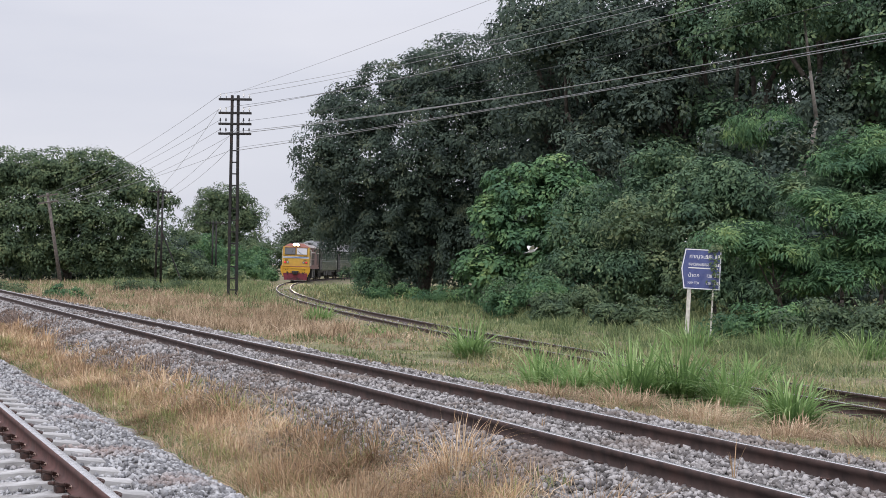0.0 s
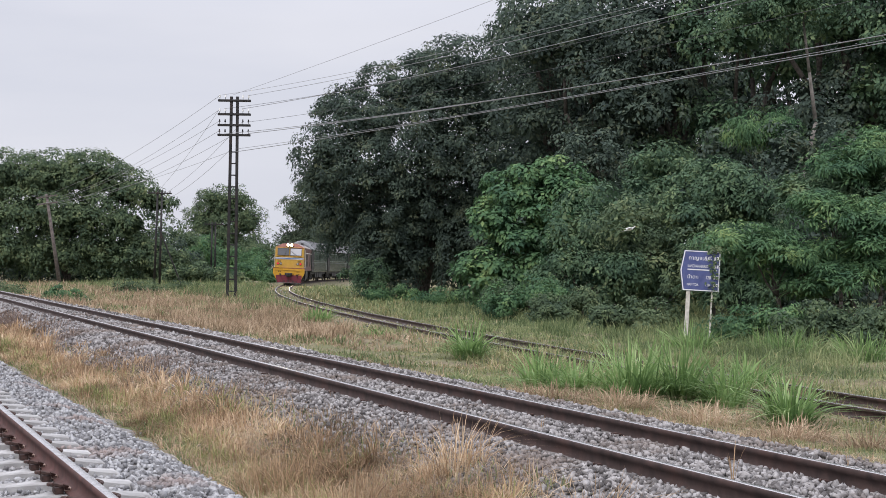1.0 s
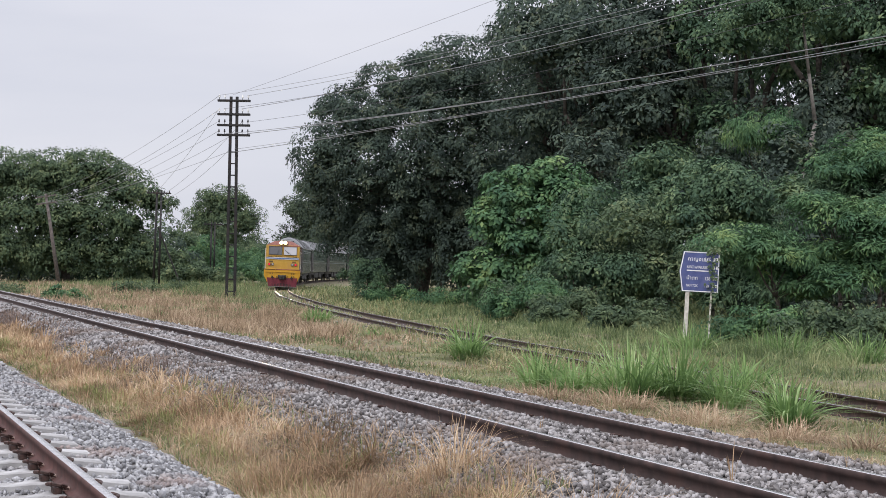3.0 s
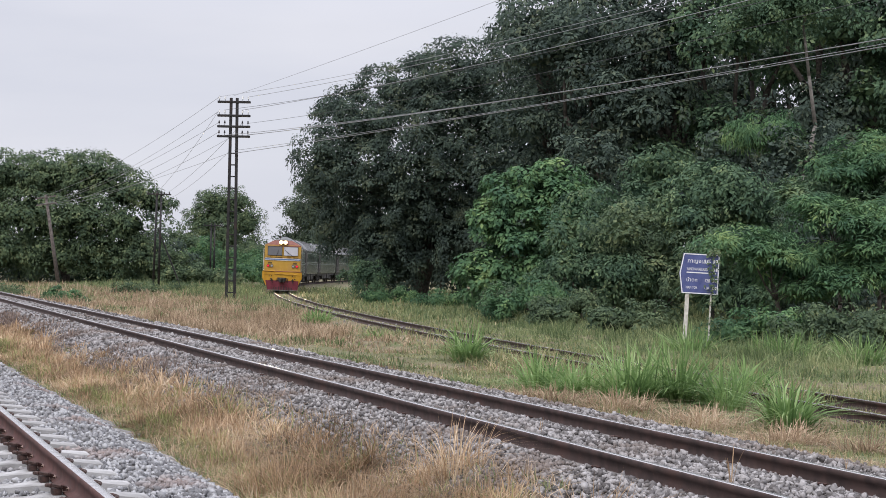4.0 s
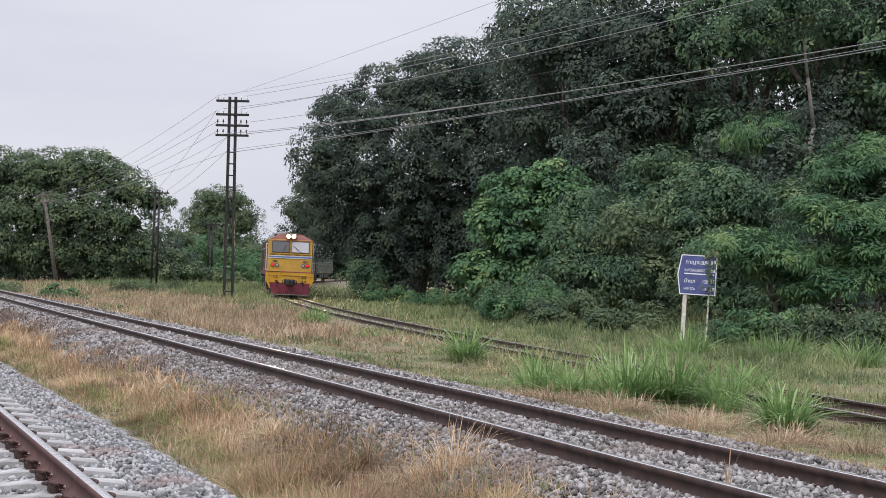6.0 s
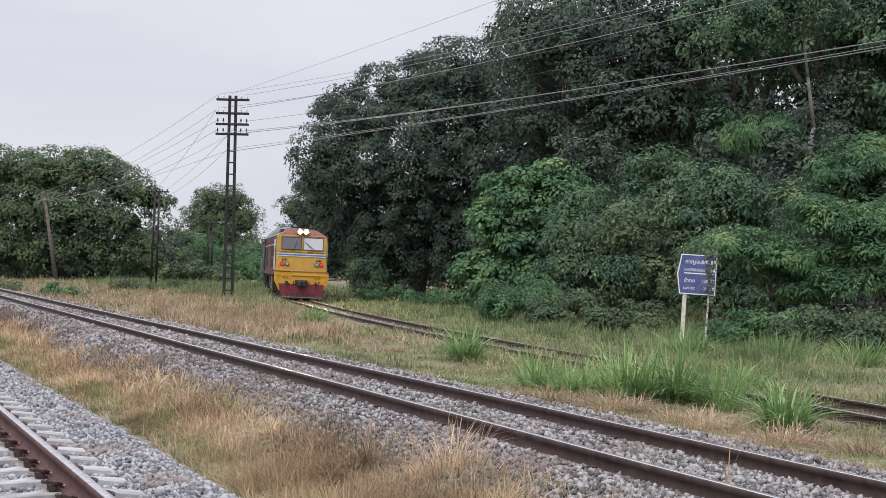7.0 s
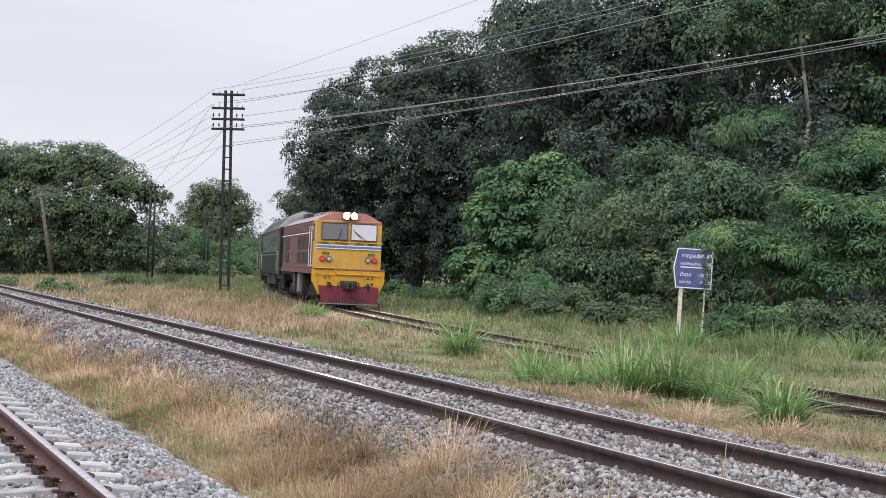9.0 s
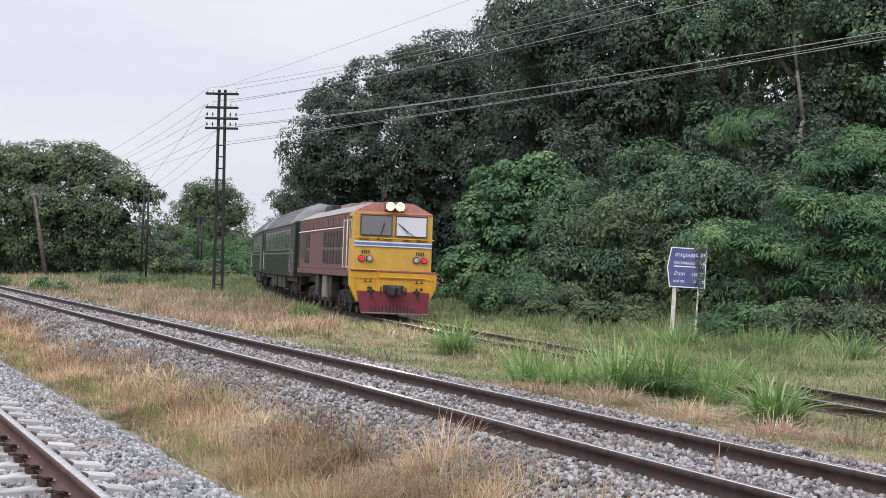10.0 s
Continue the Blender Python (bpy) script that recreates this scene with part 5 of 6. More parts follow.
        foot, top = ((x0 + 0.62, x0 + 0.82) if x0 < 0 else (x1 - 0.30, x0 + 0.10))
        rod(bm, (foot, -0.05, 2.60), (top, -0.03, 3.12), 0.010, sides=6)
        rod(bm, (top - 0.02, -0.02, 3.14), ((foot + top) / 2, -0.035, 2.80), 0.012, sides=6)
        box(bm, (foot - 0.05, -0.06, 2.57), (foot + 0.05, 0.01, 2.63), 0.01)
        part("wiper", bm, M_BLACK, L)
    # handrail below the windows, stripes, vents
    bm = bmesh.new()
    rod(bm, (-1.34, -0.05, 2.62), (1.36, -0.05, 2.62), 0.018, sides=8)
    for x in (-1.2, -0.4, 0.4, 1.2):
        rod(bm, (x, -0.05, 2.62), (x, 0.02, 2.62), 0.014, sides=6)
    part("handrail", bm, M_YELLOW, L)
    for z0, z1, mat, lab in ((2.47, 2.515, M_WHITE, "white waist stripe"), (2.375, 2.47, M_BLUE, "blue waist stripe"), (2.345, 2.375, M_WHITE, "white waist stripe")):
        bm = bmesh.new()
        box(bm, (-w * 0.966, -0.006, z0), (w * 0.966, 0.02, z1))
        part("stripe", bm, mat, L, lab)
    for x in (-1.0, -0.2, 0.45, 1.0):
        bm = bmesh.new()
        for k in range(3):
            box(bm, (x - 0.16, -0.012, 2.535 + k * 0.025), (x + 0.16, 0.01, 2.547 + k * 0.025))
        part("vent", bm, M_GRILLE, L)
    bar_digits(L, -1.06, 0, 2.10)
    bar_digits(L, 0.78, 0, 2.10)
    for sx in (-1, 1):
        for dx, mat, lab in ((1.06, M_RED_LAMP, "lit red marker lamp"), (0.79, M_LAMP_GLASS, "unlit white marker lamp")):
            bm = bmesh.new()
            rod(bm, (sx * dx, 0.02, 1.93), (sx * dx, -0.06, 1.93), 0.118, 0.112, 20)
            housing = part("lamp_housing", bm, M_TYRE, L, smooth=False)
            bm = bmesh.new()
            rod(bm, (sx * dx, -0.05, 1.93), (sx * dx, -0.075, 1.93), 0.088, 0.070, 20)
            part("lens", bm, mat, housing, lab)
    # headlamp in the brow
    bm = bmesh.new()
    box(bm, (-0.33, 0.06, 3.54), (0.33, 0.60, 3.84), 0.05)
    hb = part("headlamp_box", bm, M_BROW, L)
    for sx in (-0.16, 0.16):
        bm = bmesh.new()
        rod(bm, (sx, 0.08, 3.69), (sx, 0.035, 3.69), 0.153, 0.152, 24)
        reflector = part("headlamp_reflector", bm, M_REFLECTOR, hb, "headlamp ring with its own glow for the warm halo")
        bm = bmesh.new()
        rod(bm, (sx, 0.06, 3.69), (sx, 0.025, 3.69), 0.088, 0.075, 24)
        part("headlamp", bm, M_HEADLAMP, reflector, "lit warm headlamp")
        # Short black tube, added to keep the lamp's light off the brow.
        bm = bmesh.new()
        for k in range(20):
            a0, a1 = k * math.tau / 20, (k + 1) * math.tau / 20
            ring = [(r * math.cos(a) + sx, y, r * math.sin(a) + 3.69) for r, y in ((0.154, 0.08), (0.154, -0.05), (0.166, -0.05), (0.166, 0.08)) for a in (a0, a1)]
            v = [bm.verts.new(p) for p in ring]
            for i in (0, 2, 4):
                bm.faces.new((v[i], v[i + 1], v[i + 3], v[i + 2]))
        part("headlamp_shield", bm, M_BLACK, hb, "black tube added to shield the brow from the headlamp")
    bm = bmesh.new()
    rod(bm, (-0.25, 1.0, 3.85), (-0.25, 1.0, 4.10), 0.02, sides=6)
    rod(bm, (-0.25, 1.15, 4.10), (-0.25, 0.75, 4.10), 0.03, 0.10, 12)
    part("horn", bm, M_FRAME, L)
    # roof gear
    for y, lx, ly, h in ((4.0, 0.5, 1.2, 0.08), (7.0, 0.6, 2.6, 0.10), (11.0, 0.7, 1.8, 0.16), (13.4, 0.5, 0.8, 0.10)):
        bm = bmesh.new()
        box(bm, (-lx, y - ly / 2, 3.80), (lx, y + ly / 2, 3.87 + h), 0.03)
        part("roof_hatch", bm, M_BLACK if y > 10 else M_ROOF, L)
    # yellow buffer beam with curved wings
    bm = bmesh.new()
    out = [(-1.46, 1.52), (1.46, 1.52), (1.46, 1.02), (1.34, 0.80), (1.2, 0.50), (-1.2, 0.50), (-1.34, 0.80), (-1.46, 1.02)]
    prism(bm, out, -0.28, 0.06)
    bmesh.ops.bevel(bm, geom=[e for e in bm.edges if abs(e.verts[0].co.y - e.verts[1].co.y) < 1e-4], offset=0.03, segments=2, affect='EDGES')
    beam = part("buffer_beam", bm, M_YELLOW, L, "yellow buffer beam with stained edges")
    bm = bmesh.new()
    for x0, x1, z in ((-1.40, -0.55, 1.56), (-0.5, 1.05, 1.33)):
        rod(bm, (x0, -0.33, z), (x1, -0.33, z), 0.022, sides=8)
    rod(bm, (-0.55, -0.33, 1.56), (-0.5, -0.33, 1.33), 0.022, sides=8)
    for x in (-1.28, 1.28):
        rod(bm, (x, -0.33, 1.42), (x, -0.33, 0.95), 0.016, sides=6)
    part("grab_rail", bm, M_YELLOW, beam)
    for x in (-0.95, -0.78, 0.78, 0.95):
        bm = bmesh.new()
        rod(bm, (x, -0.36, 1.26), (x, -0.31, 1.16), 0.016, sides=8)
        rod(bm, (x - 0.06, -0.33, 1.17), (x + 0.06, -0.33, 1.17), 0.012, sides=6)
        part("hose_cock", bm, M_BLACK, beam)
    for x in (-0.82, 0.95):
        bm = bmesh.new()
        rod(bm, (x, -0.31, 0.97), (x, -0.27, 0.97), 0.05, sides=10)
        part("socket", bm, M_BLACK, beam)
    bm = bmesh.new()
    box(bm, (-1.44, -0.30, 1.50), (1.44, 0.08, 1.56), 0.01)
    part("footplate", bm, M_BROW, L, "faded red footplate edge")
    # coupler
    bm = bmesh.new()
    box(bm, (-0.34, -0.42, 0.84), (0.34, -0.26, 1.08), 0.03)
    box(bm, (-0.22, -0.62, 0.72), (0.22, -0.36, 1.06), 0.06)
    box(bm, (-0.16, -0.78, 0.74), (-0.02, -0.55, 1.02), 0.04)
    box(bm, (0.06, -0.74, 0.74), (0.2, -0.55, 1.02), 0.04)
    for x in (-0.42, 0.42):
        rod(bm, (x, -0.36, 1.02), (x, -0.34, 0.74), 0.02, sides=8)
    part("coupler", bm, M_BLACK, L, "greasy black automatic coupler")
    for x in (-0.75, 0.78):
        bm = bmesh.new()
        box(bm, (x - 0.12, -0.36, 0.84), (x + 0.12, -0.30, 0.90), 0.01)
        rod(bm, (x, -0.36, 1.0), (x, -0.38, 0.82), 0.035, 0.05, sides=10)
        rod(bm, (x, -0.38, 0.84), (x + 0.05, -0.40, 0.66), 0.024, sides=8)
        part("brake_hose", bm, M_FRAME, L, "grimy coiled brake hose on its cock")
    bm = bmesh.new()
    box(bm, (-1.06, -0.37, 0.12), (1.18, -0.30, 0.165), 0.008)
    part("guard_bar", bm, M_TANK, L, "pale steel bar under the pilot")
    bm = bmesh.new()
    box(bm, (-1.40, -0.31, 1.28), (1.40, -0.285, 1.31))
    for x in (-0.62, 0.62):
        box(bm, (x - 0.015, -0.305, 0.90), (x + 0.015, -0.285, 1.28))
    part("beam_ribs", bm, M_YELLOW, beam)
    # pilot with slots
    bm = bmesh.new()
    prism(bm, [(-1.22, 0.86), (1.22, 0.86), (1.18, 0.14), (-1.06, 0.14)], -0.34, -0.29)
    pilot = part("pilot", bm, M_PILOT, L, "dark red pilot plate with slots")
    for k in range(13):
        bm = bmesh.new()
        x = -0.72 + k * 0.12
        h = 0.46 - 0.14 * abs(k - 6) / 6
        prism(bm, [(x, 0.15), (x + 0.05, 0.15), (x + 0.05 - 0.01, h), (x - 0.01, h)], -0.348, -0.342)
        part("slot", bm, M_BLACK, pilot)
    # cab side: door, windows, rails, both sides
    for sx in (-1, 1):
        bm = bmesh.new()
        box(bm, (sx * (w - 0.01), 0.35, 2.62), (sx * (w + 0.012), 0.78, 3.35), 0.01)
        part("cab_side_window", bm, M_GLASS, L, "dark cab side window")
        bm = bmesh.new()
        box(bm, (sx * (w - 0.02), 0.98, 1.55), (sx * (w + 0.016), 1.62, 3.36), 0.012)
        door = part("cab_door", bm, M_MAROON, L, "maroon cab door")
        bm = bmesh.new()
        box(bm, (sx * (w + 0.005), 1.10, 2.55), (sx * (w + 0.022), 1.50, 3.25), 0.006)
        part("door_window", bm, M_GLASS, door)
        for y in (0.88, 1.72):
            bm = bmesh.new()
            rod(bm, (sx * (w + 0.07), y, 1.6), (sx * (w + 0.07), y, 3.25), 0.015, sides=8)
            for z in (1.62, 3.2):
                rod(bm, (sx * w, y, z), (sx * (w + 0.07), y, z), 0.015, sides=6)
            part("door_handrail", bm, M_WHITE, L, "white door handrail")
        # body side: upper louvres, pale pipe, grilles, panels
        for k in range(9):
            y = 2.1 + k * 1.4
            bm = bmesh.new()
            box(bm, (sx * (w - 0.03), y, 3.05), (sx * (w + 0.004), y + 1.2, 3.38), 0.01)
            for j in range(2):
                box(bm, (sx * w, y + 0.4 * (j + 1) - 0.015, 3.05), (sx * (w + 0.012), y + 0.4 * (j + 1) + 0.015, 3.38))
            part("upper_panel", bm, M_MAROON, L)
        bm = bmesh.new()
        rod(bm, (sx * (w + 0.03), 1.9, 2.98), (sx * (w + 0.03), 14.8, 2.98), 0.022, sides=8)
        part("side_pipe", bm, M_WHITE, L, "pale side pipe")
        for y, n in ((2.3, 3), (4.6, 3), (6.9, 1), (11.6, 2)):
            for k in range(n):
                for z0, z1 in ((2.32, 2.88), (1.72, 2.22)):
                    bm = bmesh.new()
                    box(bm, (sx * (w - 0.02), y + k * 0.72, z0), (sx * (w + 0.006), y + k * 0.72 + 0.56, z1), 0.008)
                    for j in range(6):
                        zz = z0 + 0.05 + j * (z1 - z0 - 0.06) / 6
                        box(bm, (sx * w, y + k * 0.72 + 0.03, zz), (sx * (w + 0.018), y + k * 0.72 + 0.53, zz + 0.03))
                    part("grille", bm, M_GRILLE, L, "dark louvred grille")
        bm = bmesh.new()
        box(bm, (sx * (w - 0.02), 12.9, 1.9), (sx * (w + 0.008), 14.6, 2.9), 0.01)
        part("radiator_grille", bm, M_GRILLE, L, "large dark radiator grille")
    # tank and boxes underneath
    bm = bmesh.new()
    box(bm, (-1.2, 6.2, 0.30), (1.2, 8.6, 1.25), 0.08)
    part("fuel_tank", bm, M_FRAME, L, "grimy dark fuel tank")
    for sx in (-1, 1):
        for y, ly, mat in ((7.2, 0.5, M_TANK), (5.55, 0.25, M_FRAME), (9.3, 0.5, M_BLACK)):
            bm = bmesh.new()
            box(bm, (sx * 0.95, y - ly, 0.46 if mat is M_TANK else 0.50), (sx * 1.28, y + ly, 1.28), 0.02)
            part("equipment_box", bm, mat, L)
        for y in (0.55, 1.45, 14.5):
            bm = bmesh.new()
            for z in (0.45, 0.80, 1.12):
                box(bm, (sx * 1.08, y - 0.2, z), (sx * 1.32, y + 0.2, z + 0.03))
            for d in (-0.2, 0.2):
                box(bm, (sx * 1.28, y + d - 0.015, 0.45), (sx * 1.31, y + d + 0.015, 1.35))
            part("step", bm, M_BLACK, L)
    bm = bmesh.new()
    box(bm, (-0.9, 0.4, 0.95), (0.9, 14.6, 1.32), 0.03)
    part("chassis", bm, M_BLACK, L)
    wheels = bogie(L, 0, (1.9, 3.45, 5.0)) + bogie(L, 0, (10.1, 11.65, 13.2))
    # rear platform rail
    bm = bmesh.new()
    for x in (-1.2, -0.6, 0.6, 1.2):
        rod(bm, (x, 15.0, 1.5), (x, 15.0, 2.5), 0.02, sides=6)
    rod(bm, (-1.2, 15.0, 2.5), (1.2, 15.0, 2.5), 0.02, sides=6)
    part("end_rail", bm, M_WHITE, L)
    return L, wheels


def coach():
    w, n = 1.36, 20.0
    C = empty("coach", Matrix(), "dark green passenger coach with a grey roof", "railway coach", "coaches of the train")
    bm = bmesh.new()
    box(bm, (-w, 0, 1.10), (w, n, 2.12), 0.04)
    part("lower_side", bm, M_GREEN_PAINT, C, "glossy dark green lower side")
    bm = bmesh.new()
    box(bm, (-w + 0.012, 0.02, 2.12), (w - 0.012, n - 0.02, 3.52), 0.03)
    part("upper_side", bm, M_GREEN_PAINT, C, "dark green window band")
    bm = bmesh.new()
    box(bm, (-w - 0.012, 0.1, 2.10), (w + 0.012, n - 0.1, 2.15))
    part("waist_stripe", bm, M_PALE_BAND, C, "pale waist stripe")
    prof = []
    for k in range(13):
        u = -1 + k / 6
        prof.append((u * (w + 0.02), 3.46 + 0.92 * (1 - abs(u) ** 2.1)))
    bm = bmesh.new()
    rings = []
    for y, k in ((0.05, 0.35), (0.3, 0.66), (0.8, 0.88), (1.6, 0.99), (3, 1), (17, 1), (18.4, 0.99), (19.2, 0.88), (19.7, 0.66), (19.95, 0.35)):
        rings.append([bm.verts.new((x, y, 3.46 + (z - 3.46) * k)) for x, z in prof])
    for p, q in zip(rings, rings[1:]):
        for i in range(12):
            bm.faces.new((p[i], p[i + 1], q[i + 1], q[i]))
    bm.faces.new(rings[0])
    bm.faces.new(rings[-1][::-1])
    part("roof", bm, M_COACH_ROOF, C, "weathered grey roof with domed ends", smooth=True)
    for k in range(15):
        y = 2.6 + k * 1.05
        bm = bmesh.new()
        for (x0, z0), (x1, z1) in zip(prof, prof[1:]):
            rod(bm, (x0, y, z0), (x1, y, z1), 0.022, sides=5)
        part("roof_rib", bm, M_COACH_ROOF, C)
    for sx in (-1, 1):
        bm = bmesh.new()
        box(bm, (sx * (w - 0.01), 0.3, 3.40), (sx * (w + 0.045), n - 0.3, 3.455), 0.008)
        part("gutter", bm, M_COACH_ROOF, C)
    for k in range(6):
        bm = bmesh.new()
        rod(bm, (0, 3 + k * 2.8, 4.33), (0, 3 + k * 2.8, 4.45), 0.22, 0.16, 12)
        part("roof_vent", bm, M_COACH_ROOF, C)
    for sx in (-1, 1):
        for k in range(9):
            y = 2.0 + k * 1.82
            bm = bmesh.new()
            box(bm, (sx * (w - 0.02), y, 2.26), (sx * (w + 0.006), y + 1.42, 3.22), 0.02)
            fr = part("window_frame", bm, M_PALE_BAND, C, "pale window frame")
            for d in (0.06, 0.74):
                bm = bmesh.new()
                box(bm, (sx * (w - 0.01), y + d, 2.33), (sx * (w + 0.012), y + d + 0.62, 3.15), 0.01)
                part("pane", bm, M_COACH_GLASS, fr)
        for y in (18.75,):
            bm = bmesh.new()
            box(bm, (sx * (w - 0.02), y, 1.25), (sx * (w + 0.006), y + 0.8, 3.2), 0.012)
            part("door", bm, M_GREEN_PAINT, C, "green end door")
            bm = bmesh.new()
            rod(bm, (sx * (w + 0.04), y - 0.1, 1.3), (sx * (w + 0.04), y - 0.1, 2.3), 0.012, sides=6)
            part("door_handrail", bm, M_WHITE, C, "pale door handrail")
        for y, ly in ((6.6, 0.8), (9.0, 1.1), (11.8, 0.7), (13.4, 0.6)):
            bm = bmesh.new()
            box(bm, (sx * 0.75, y - ly, 0.50), (sx * 1.22, y + ly, 1.08), 0.03)
            part("equipment_box", bm, M_BLACK, C)
    for sx in (-1, 1):
        bm = bmesh.new()
        xl = sx * (w + 0.05)
        for d in (0.06, 0.75, 1.4):
            rod(bm, (xl, d, 1.15), (xl, d, 2.3), 0.016, sides=6)
        for k in range(3):
            rod(bm, (xl, 0.06, 1.3 + k * 0.48), (xl, 1.4, 1.3 + k * 0.48), 0.012, sides=6)
        rod(bm, (xl, 1.72, 1.3), (xl, 1.72, 3.2), 0.024, sides=6)
        part("end_railing", bm, M_TANK, C, "pale platform railing")
        # Flat black panel on the side stands in for the open end's darkness.
        bm = bmesh.new()
        box(bm, (sx * (w - 0.05), -0.004, 1.12), (sx * (w + 0.009), 1.75, 3.45), 0.006)
        part("dark_end_panel", bm, M_BLACK, C, "black side panel standing in for the dark open coach end")
    bm = bmesh.new()
    box(bm, (-1.2, -0.06, 1.12), (1.2, -0.008, 3.5), 0.01)
    part("end_wall", bm, M_BLACK, C, "sooty black end wall")
    for y in (0.0, n):
        bm = bmesh.new()
        box(bm, (-0.5, y - 0.4, 1.15), (0.5, y + 0.3, 3.25), 0.05)
        part("gangway", bm, M_BLACK, C, "black folded gangway")
    bm = bmesh.new()
    box(bm, (-1.15, 0.3, 0.85), (1.15, n - 0.3, 1.12), 0.03)
    part("chassis", bm, M_BLACK, C)
    wheels = bogie(C, 0, (2.2, 4.3), 0.43) + bogie(C, 0, (15.7, 17.8), 0.43)
    return C, wheels


# ---------------------------------------------------------------- the white bird
M_FEATHER = surface("white_feathers", (0.42, 0.42, 0.41), (0.58, 0.58, 0.56), 12, 0.8, bump=0.1)
M_BEAK = plain("yellow_beak", (0.55, 0.38, 0.06), 0.5)


def egret():
    b = empty("egret", Matrix(), "white egret flying past the wood", "bird")
    bm = bmesh.new()
    bmesh.ops.create_uvsphere(bm, u_segments=14, v_segments=10, radius=1, matrix=Matrix.Diagonal((0.20, 0.07, 0.07, 1)))
    rod(bm, (0.15, 0, 0.01), (0.27, 0, 0.07), 0.035, 0.022, 8)
    bmesh.ops.create_uvsphere(bm, u_segments=10, v_segments=8, radius=0.034, matrix=Matrix.Translation((0.29, 0, 0.08)))
    prism(bm, [(-0.17, 0.01), (-0.36, 0.0), (-0.36, -0.012), (-0.17, -0.03)], -0.05, 0.05)
    bmesh.ops.scale(bm, vec=(0.55, 0.55, 0.55), verts=bm.verts)
    part("body", bm, M_FEATHER, b, smooth=True)
    bm = bmesh.new()
    rod(bm, (0.31, 0, 0.078), (0.40, 0, 0.07), 0.012, 0.002, 6)
    bmesh.ops.scale(bm, vec=(0.55, 0.55, 0.55), verts=bm.verts)
    part("beak", bm, M_BEAK, b)
    bm = bmesh.new()
    for s in (-0.02, 0.02):
        rod(bm, (-0.15, s, -0.03), (-0.44, s, -0.02), 0.008, sides=5)
    bmesh.ops.scale(bm, vec=(0.55, 0.55, 0.55), verts=bm.verts)
    part("leg", bm, M_BLACK, b)
    wings = []
    for s in (-1, 1):
        bm = bmesh.new()
        out = [(0.10, 0.03), (0.13, 0.22), (0.06, 0.44), (-0.02, 0.50), (-0.10, 0.40), (-0.13, 0.2), (-0.12, 0.03)]
        up = [bm.verts.new((x, s * y, 0.03 * math.sin(y * 6) + 0.012)) for x, y in out]
        dn = [bm.verts.new((x, s * y, 0.03 * math.sin(y * 6) - 0.004)) for x, y in out]
        bm.faces.new(up)
        bm.faces.new(dn[::-1])
        for i in range(len(out)):
            bm.faces.new((up[i], dn[i], dn[(i + 1) % 7], up[(i + 1) % 7]))
        bmesh.ops.scale(bm, vec=(0.55, 0.55, 0.55), verts=bm.verts)
        wings.append((s, part("wing", bm, M_FEATHER, b, "broad white wing")))
    return b, wings


# ---------------------------------------------------------------- what moves
def front_s(t):
    """How far along the branch the locomotive's front stands."""
    u = (t - 5) / 5
    y = 107.079 + u * (-52.895 + u * (-1.480 + u * -0.022))
    return float(np.interp(y, BRANCH_Y, BRANCH_S))


def rail_pose(s, length):
    a, b = branch_at(s + 0.17 * length), branch_at(s + 0.80 * length)
    turn = math.atan2(b[0] - a[0], b[1] - a[1])
    back = 0.17 * length
    return pose(a[0] - math.sin(turn) * back, a[1] - math.cos(turn) * back, float(branch_level(a[1])), 0, 1.5, -math.degrees(turn))


def bird_at(t):
    px = [(0.0, 941, 447), (0.2, 971, 439), (0.5, 1015, 425), (0.8, 1072, 411), (1.1, 1137, 401), (1.3, 1186, 395), (1.5, 1232, 391), (1.7, 1284, 384), (1.9, 1327, 376), (2.1, 1373, 360), (2.3, 1422, 340), (2.5, 1472, 316), (2.7, 1525, 272), (10.0, 3900, -1800)]
    x = np.interp(t, [p[0] for p in px], [p[1] for p in px])
    y = np.interp(t, [p[0] for p in px], [p[2] for p in px])
    d = 42.0
    return (x - 784) / 2800 * d, d, 1.27 + (474 - y) / 2800 * d


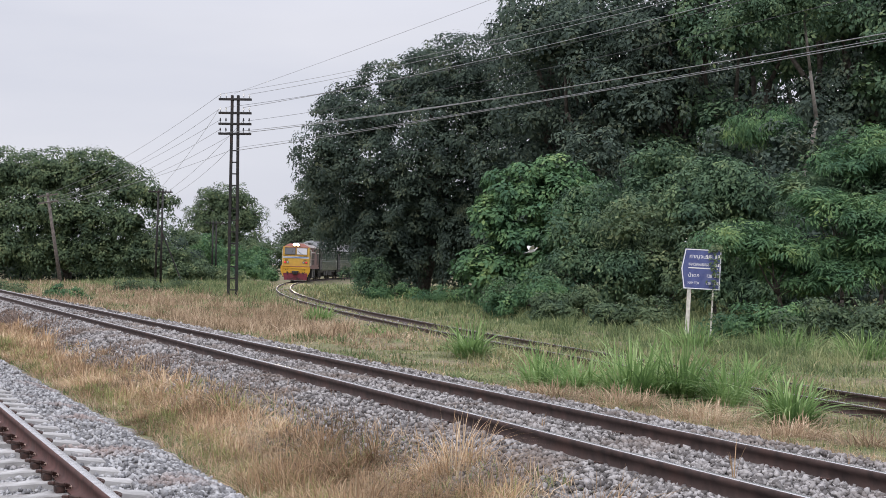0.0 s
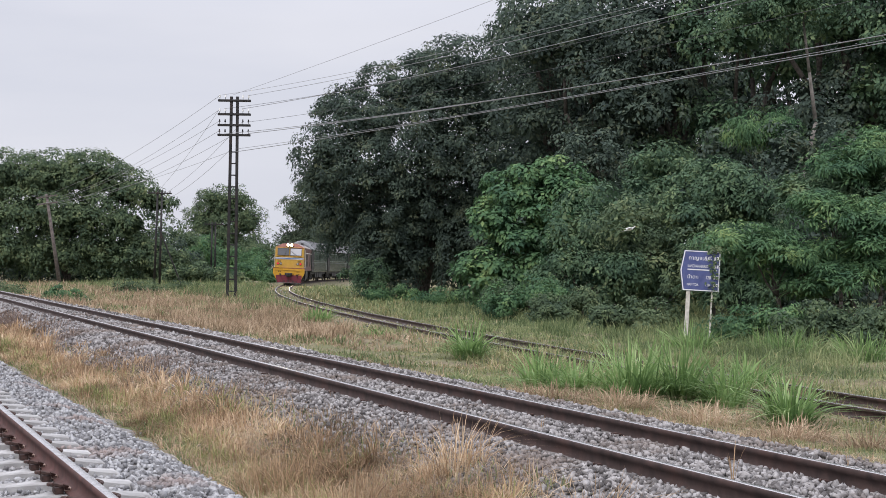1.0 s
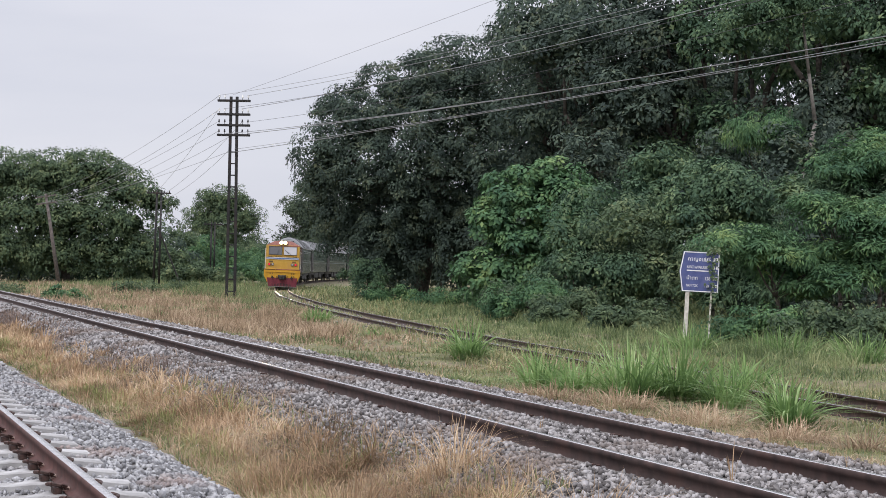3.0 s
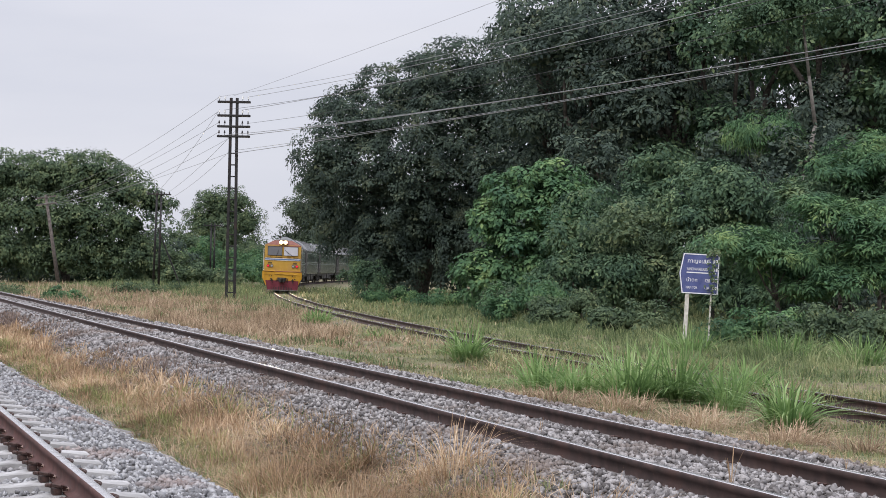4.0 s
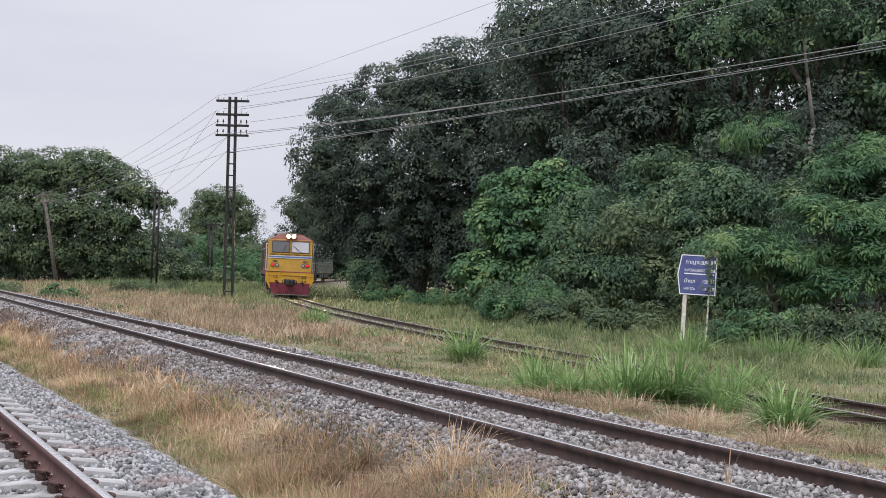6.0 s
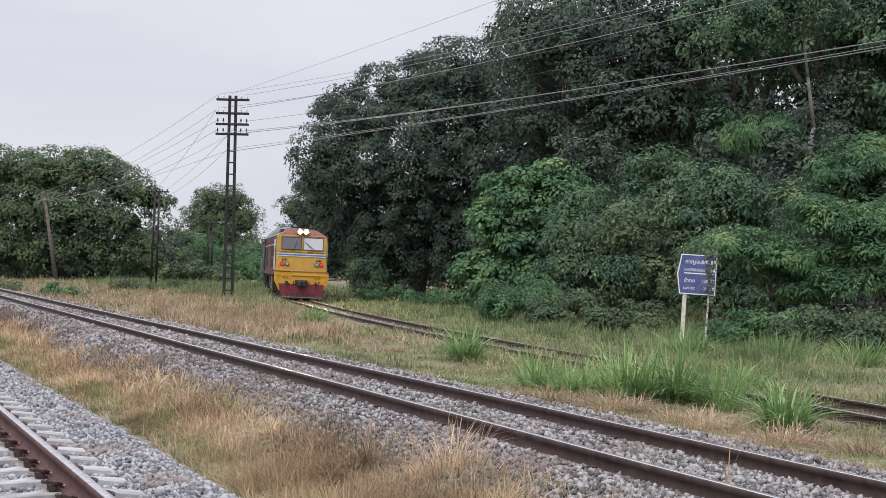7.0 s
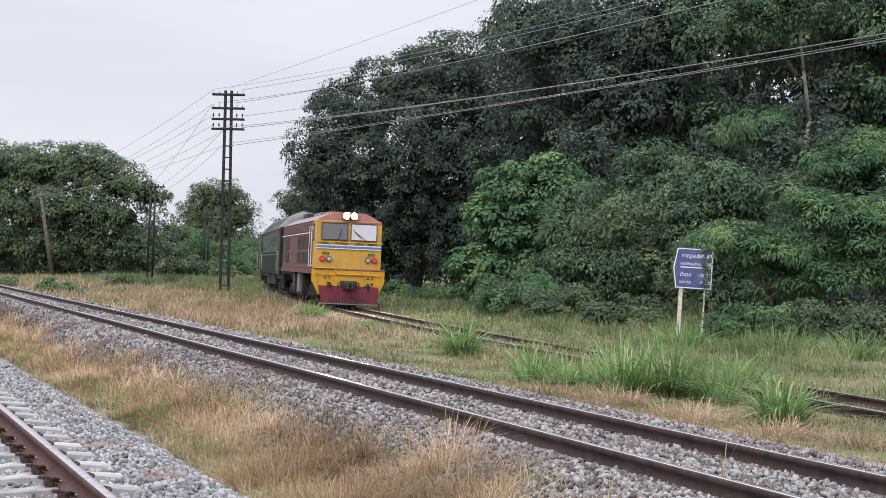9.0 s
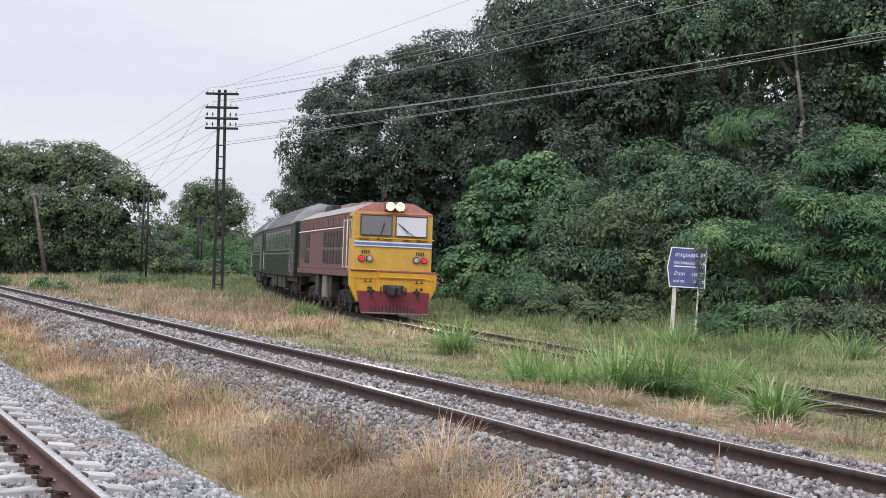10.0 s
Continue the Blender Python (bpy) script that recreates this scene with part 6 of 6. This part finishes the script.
def motions():
    times = [i * 0.5 for i in range(21)]
    walk(loco, [(t, rail_pose(front_s(t), 15.0)) for t in times])
    fine = [i / 30 for i in range(301)]
    roll = [front_s(t) for t in fine]
    for wh in loco_wheels:
        walk(wh, [(t, Matrix.Translation(wh.location) @ pose(0, 0, 0, math.degrees((roll[0] - s) / 0.455) % 360)) for t, s in zip(fine, roll)])
    start = 16.7
    for c, wheels in coaches:
        walk(c, [(t, rail_pose(front_s(t) + start, 20.0)) for t in times])
        start += 20.75
        for wh in wheels:
            walk(wh, [(t, Matrix.Translation(wh.location) @ pose(0, 0, 0, math.degrees((roll[0] - s) / 0.43) % 360)) for t, s in zip(fine, roll)])
    rows = []
    for i in range(101):
        t = i * 0.1
        a, b = Vector(bird_at(t)), Vector(bird_at(min(t + 0.1, 10)))
        rows.append((t, pose(*a, 0, -14, 12)))
    walk(bird, rows)
    for s, wing in wings:
        walk(wing, [(i * 0.1, pose(0, 0, 0.02, s * (-8 + 34 * math.cos(i * 0.1 * 2 * math.pi * 2.2)))) for i in range(101)])


# ---------------------------------------------------------------- build
ground()
lattice_pole()
plain_pole(-36.2, 150.0, 8.7, -9.0, M_WOOD_POLE, "leaning grey wooden telegraph pole before the spreading tree", arms=2)
plain_pole(-23.4, 130.0, 8.1, 1.2, M_POLE, "dark twin telegraph pole by the thicket", True, 1)
plain_pole(-24.6, 170.0, 6.6, 0.5, M_POLE, "small far twin telegraph pole among the thickets", True, 1)
bm = bmesh.new()
rod(bm, (-21.2, 130, -0.85), (-23.3, 130, 4.3), 0.06, sides=8)
strut = part("pole_strut", bm, M_POLE, None)
tagged(strut, "slanting dark prop leaning on the twin pole", "strut")
wires()
direction_sign()
loco, loco_wheels = locomotive()
coaches = [coach() for _ in range(4)]
bird, wings = egret()
woods()
tufts()
litter()
rank_growth()
grasses()
ballast()
branch_track()
straight_track("near_track", near_line, NEAR_TURN, -20, 90, "railway track on concrete sleepers", M_RAIL_SIDE, 40, 0.0)
straight_track("main_track", main_line, MAIN_TURN, -20, 160, "straight main railway track deep in ballast", M_RAIL_OLD, 40, 0.24, 0.35)
motions()
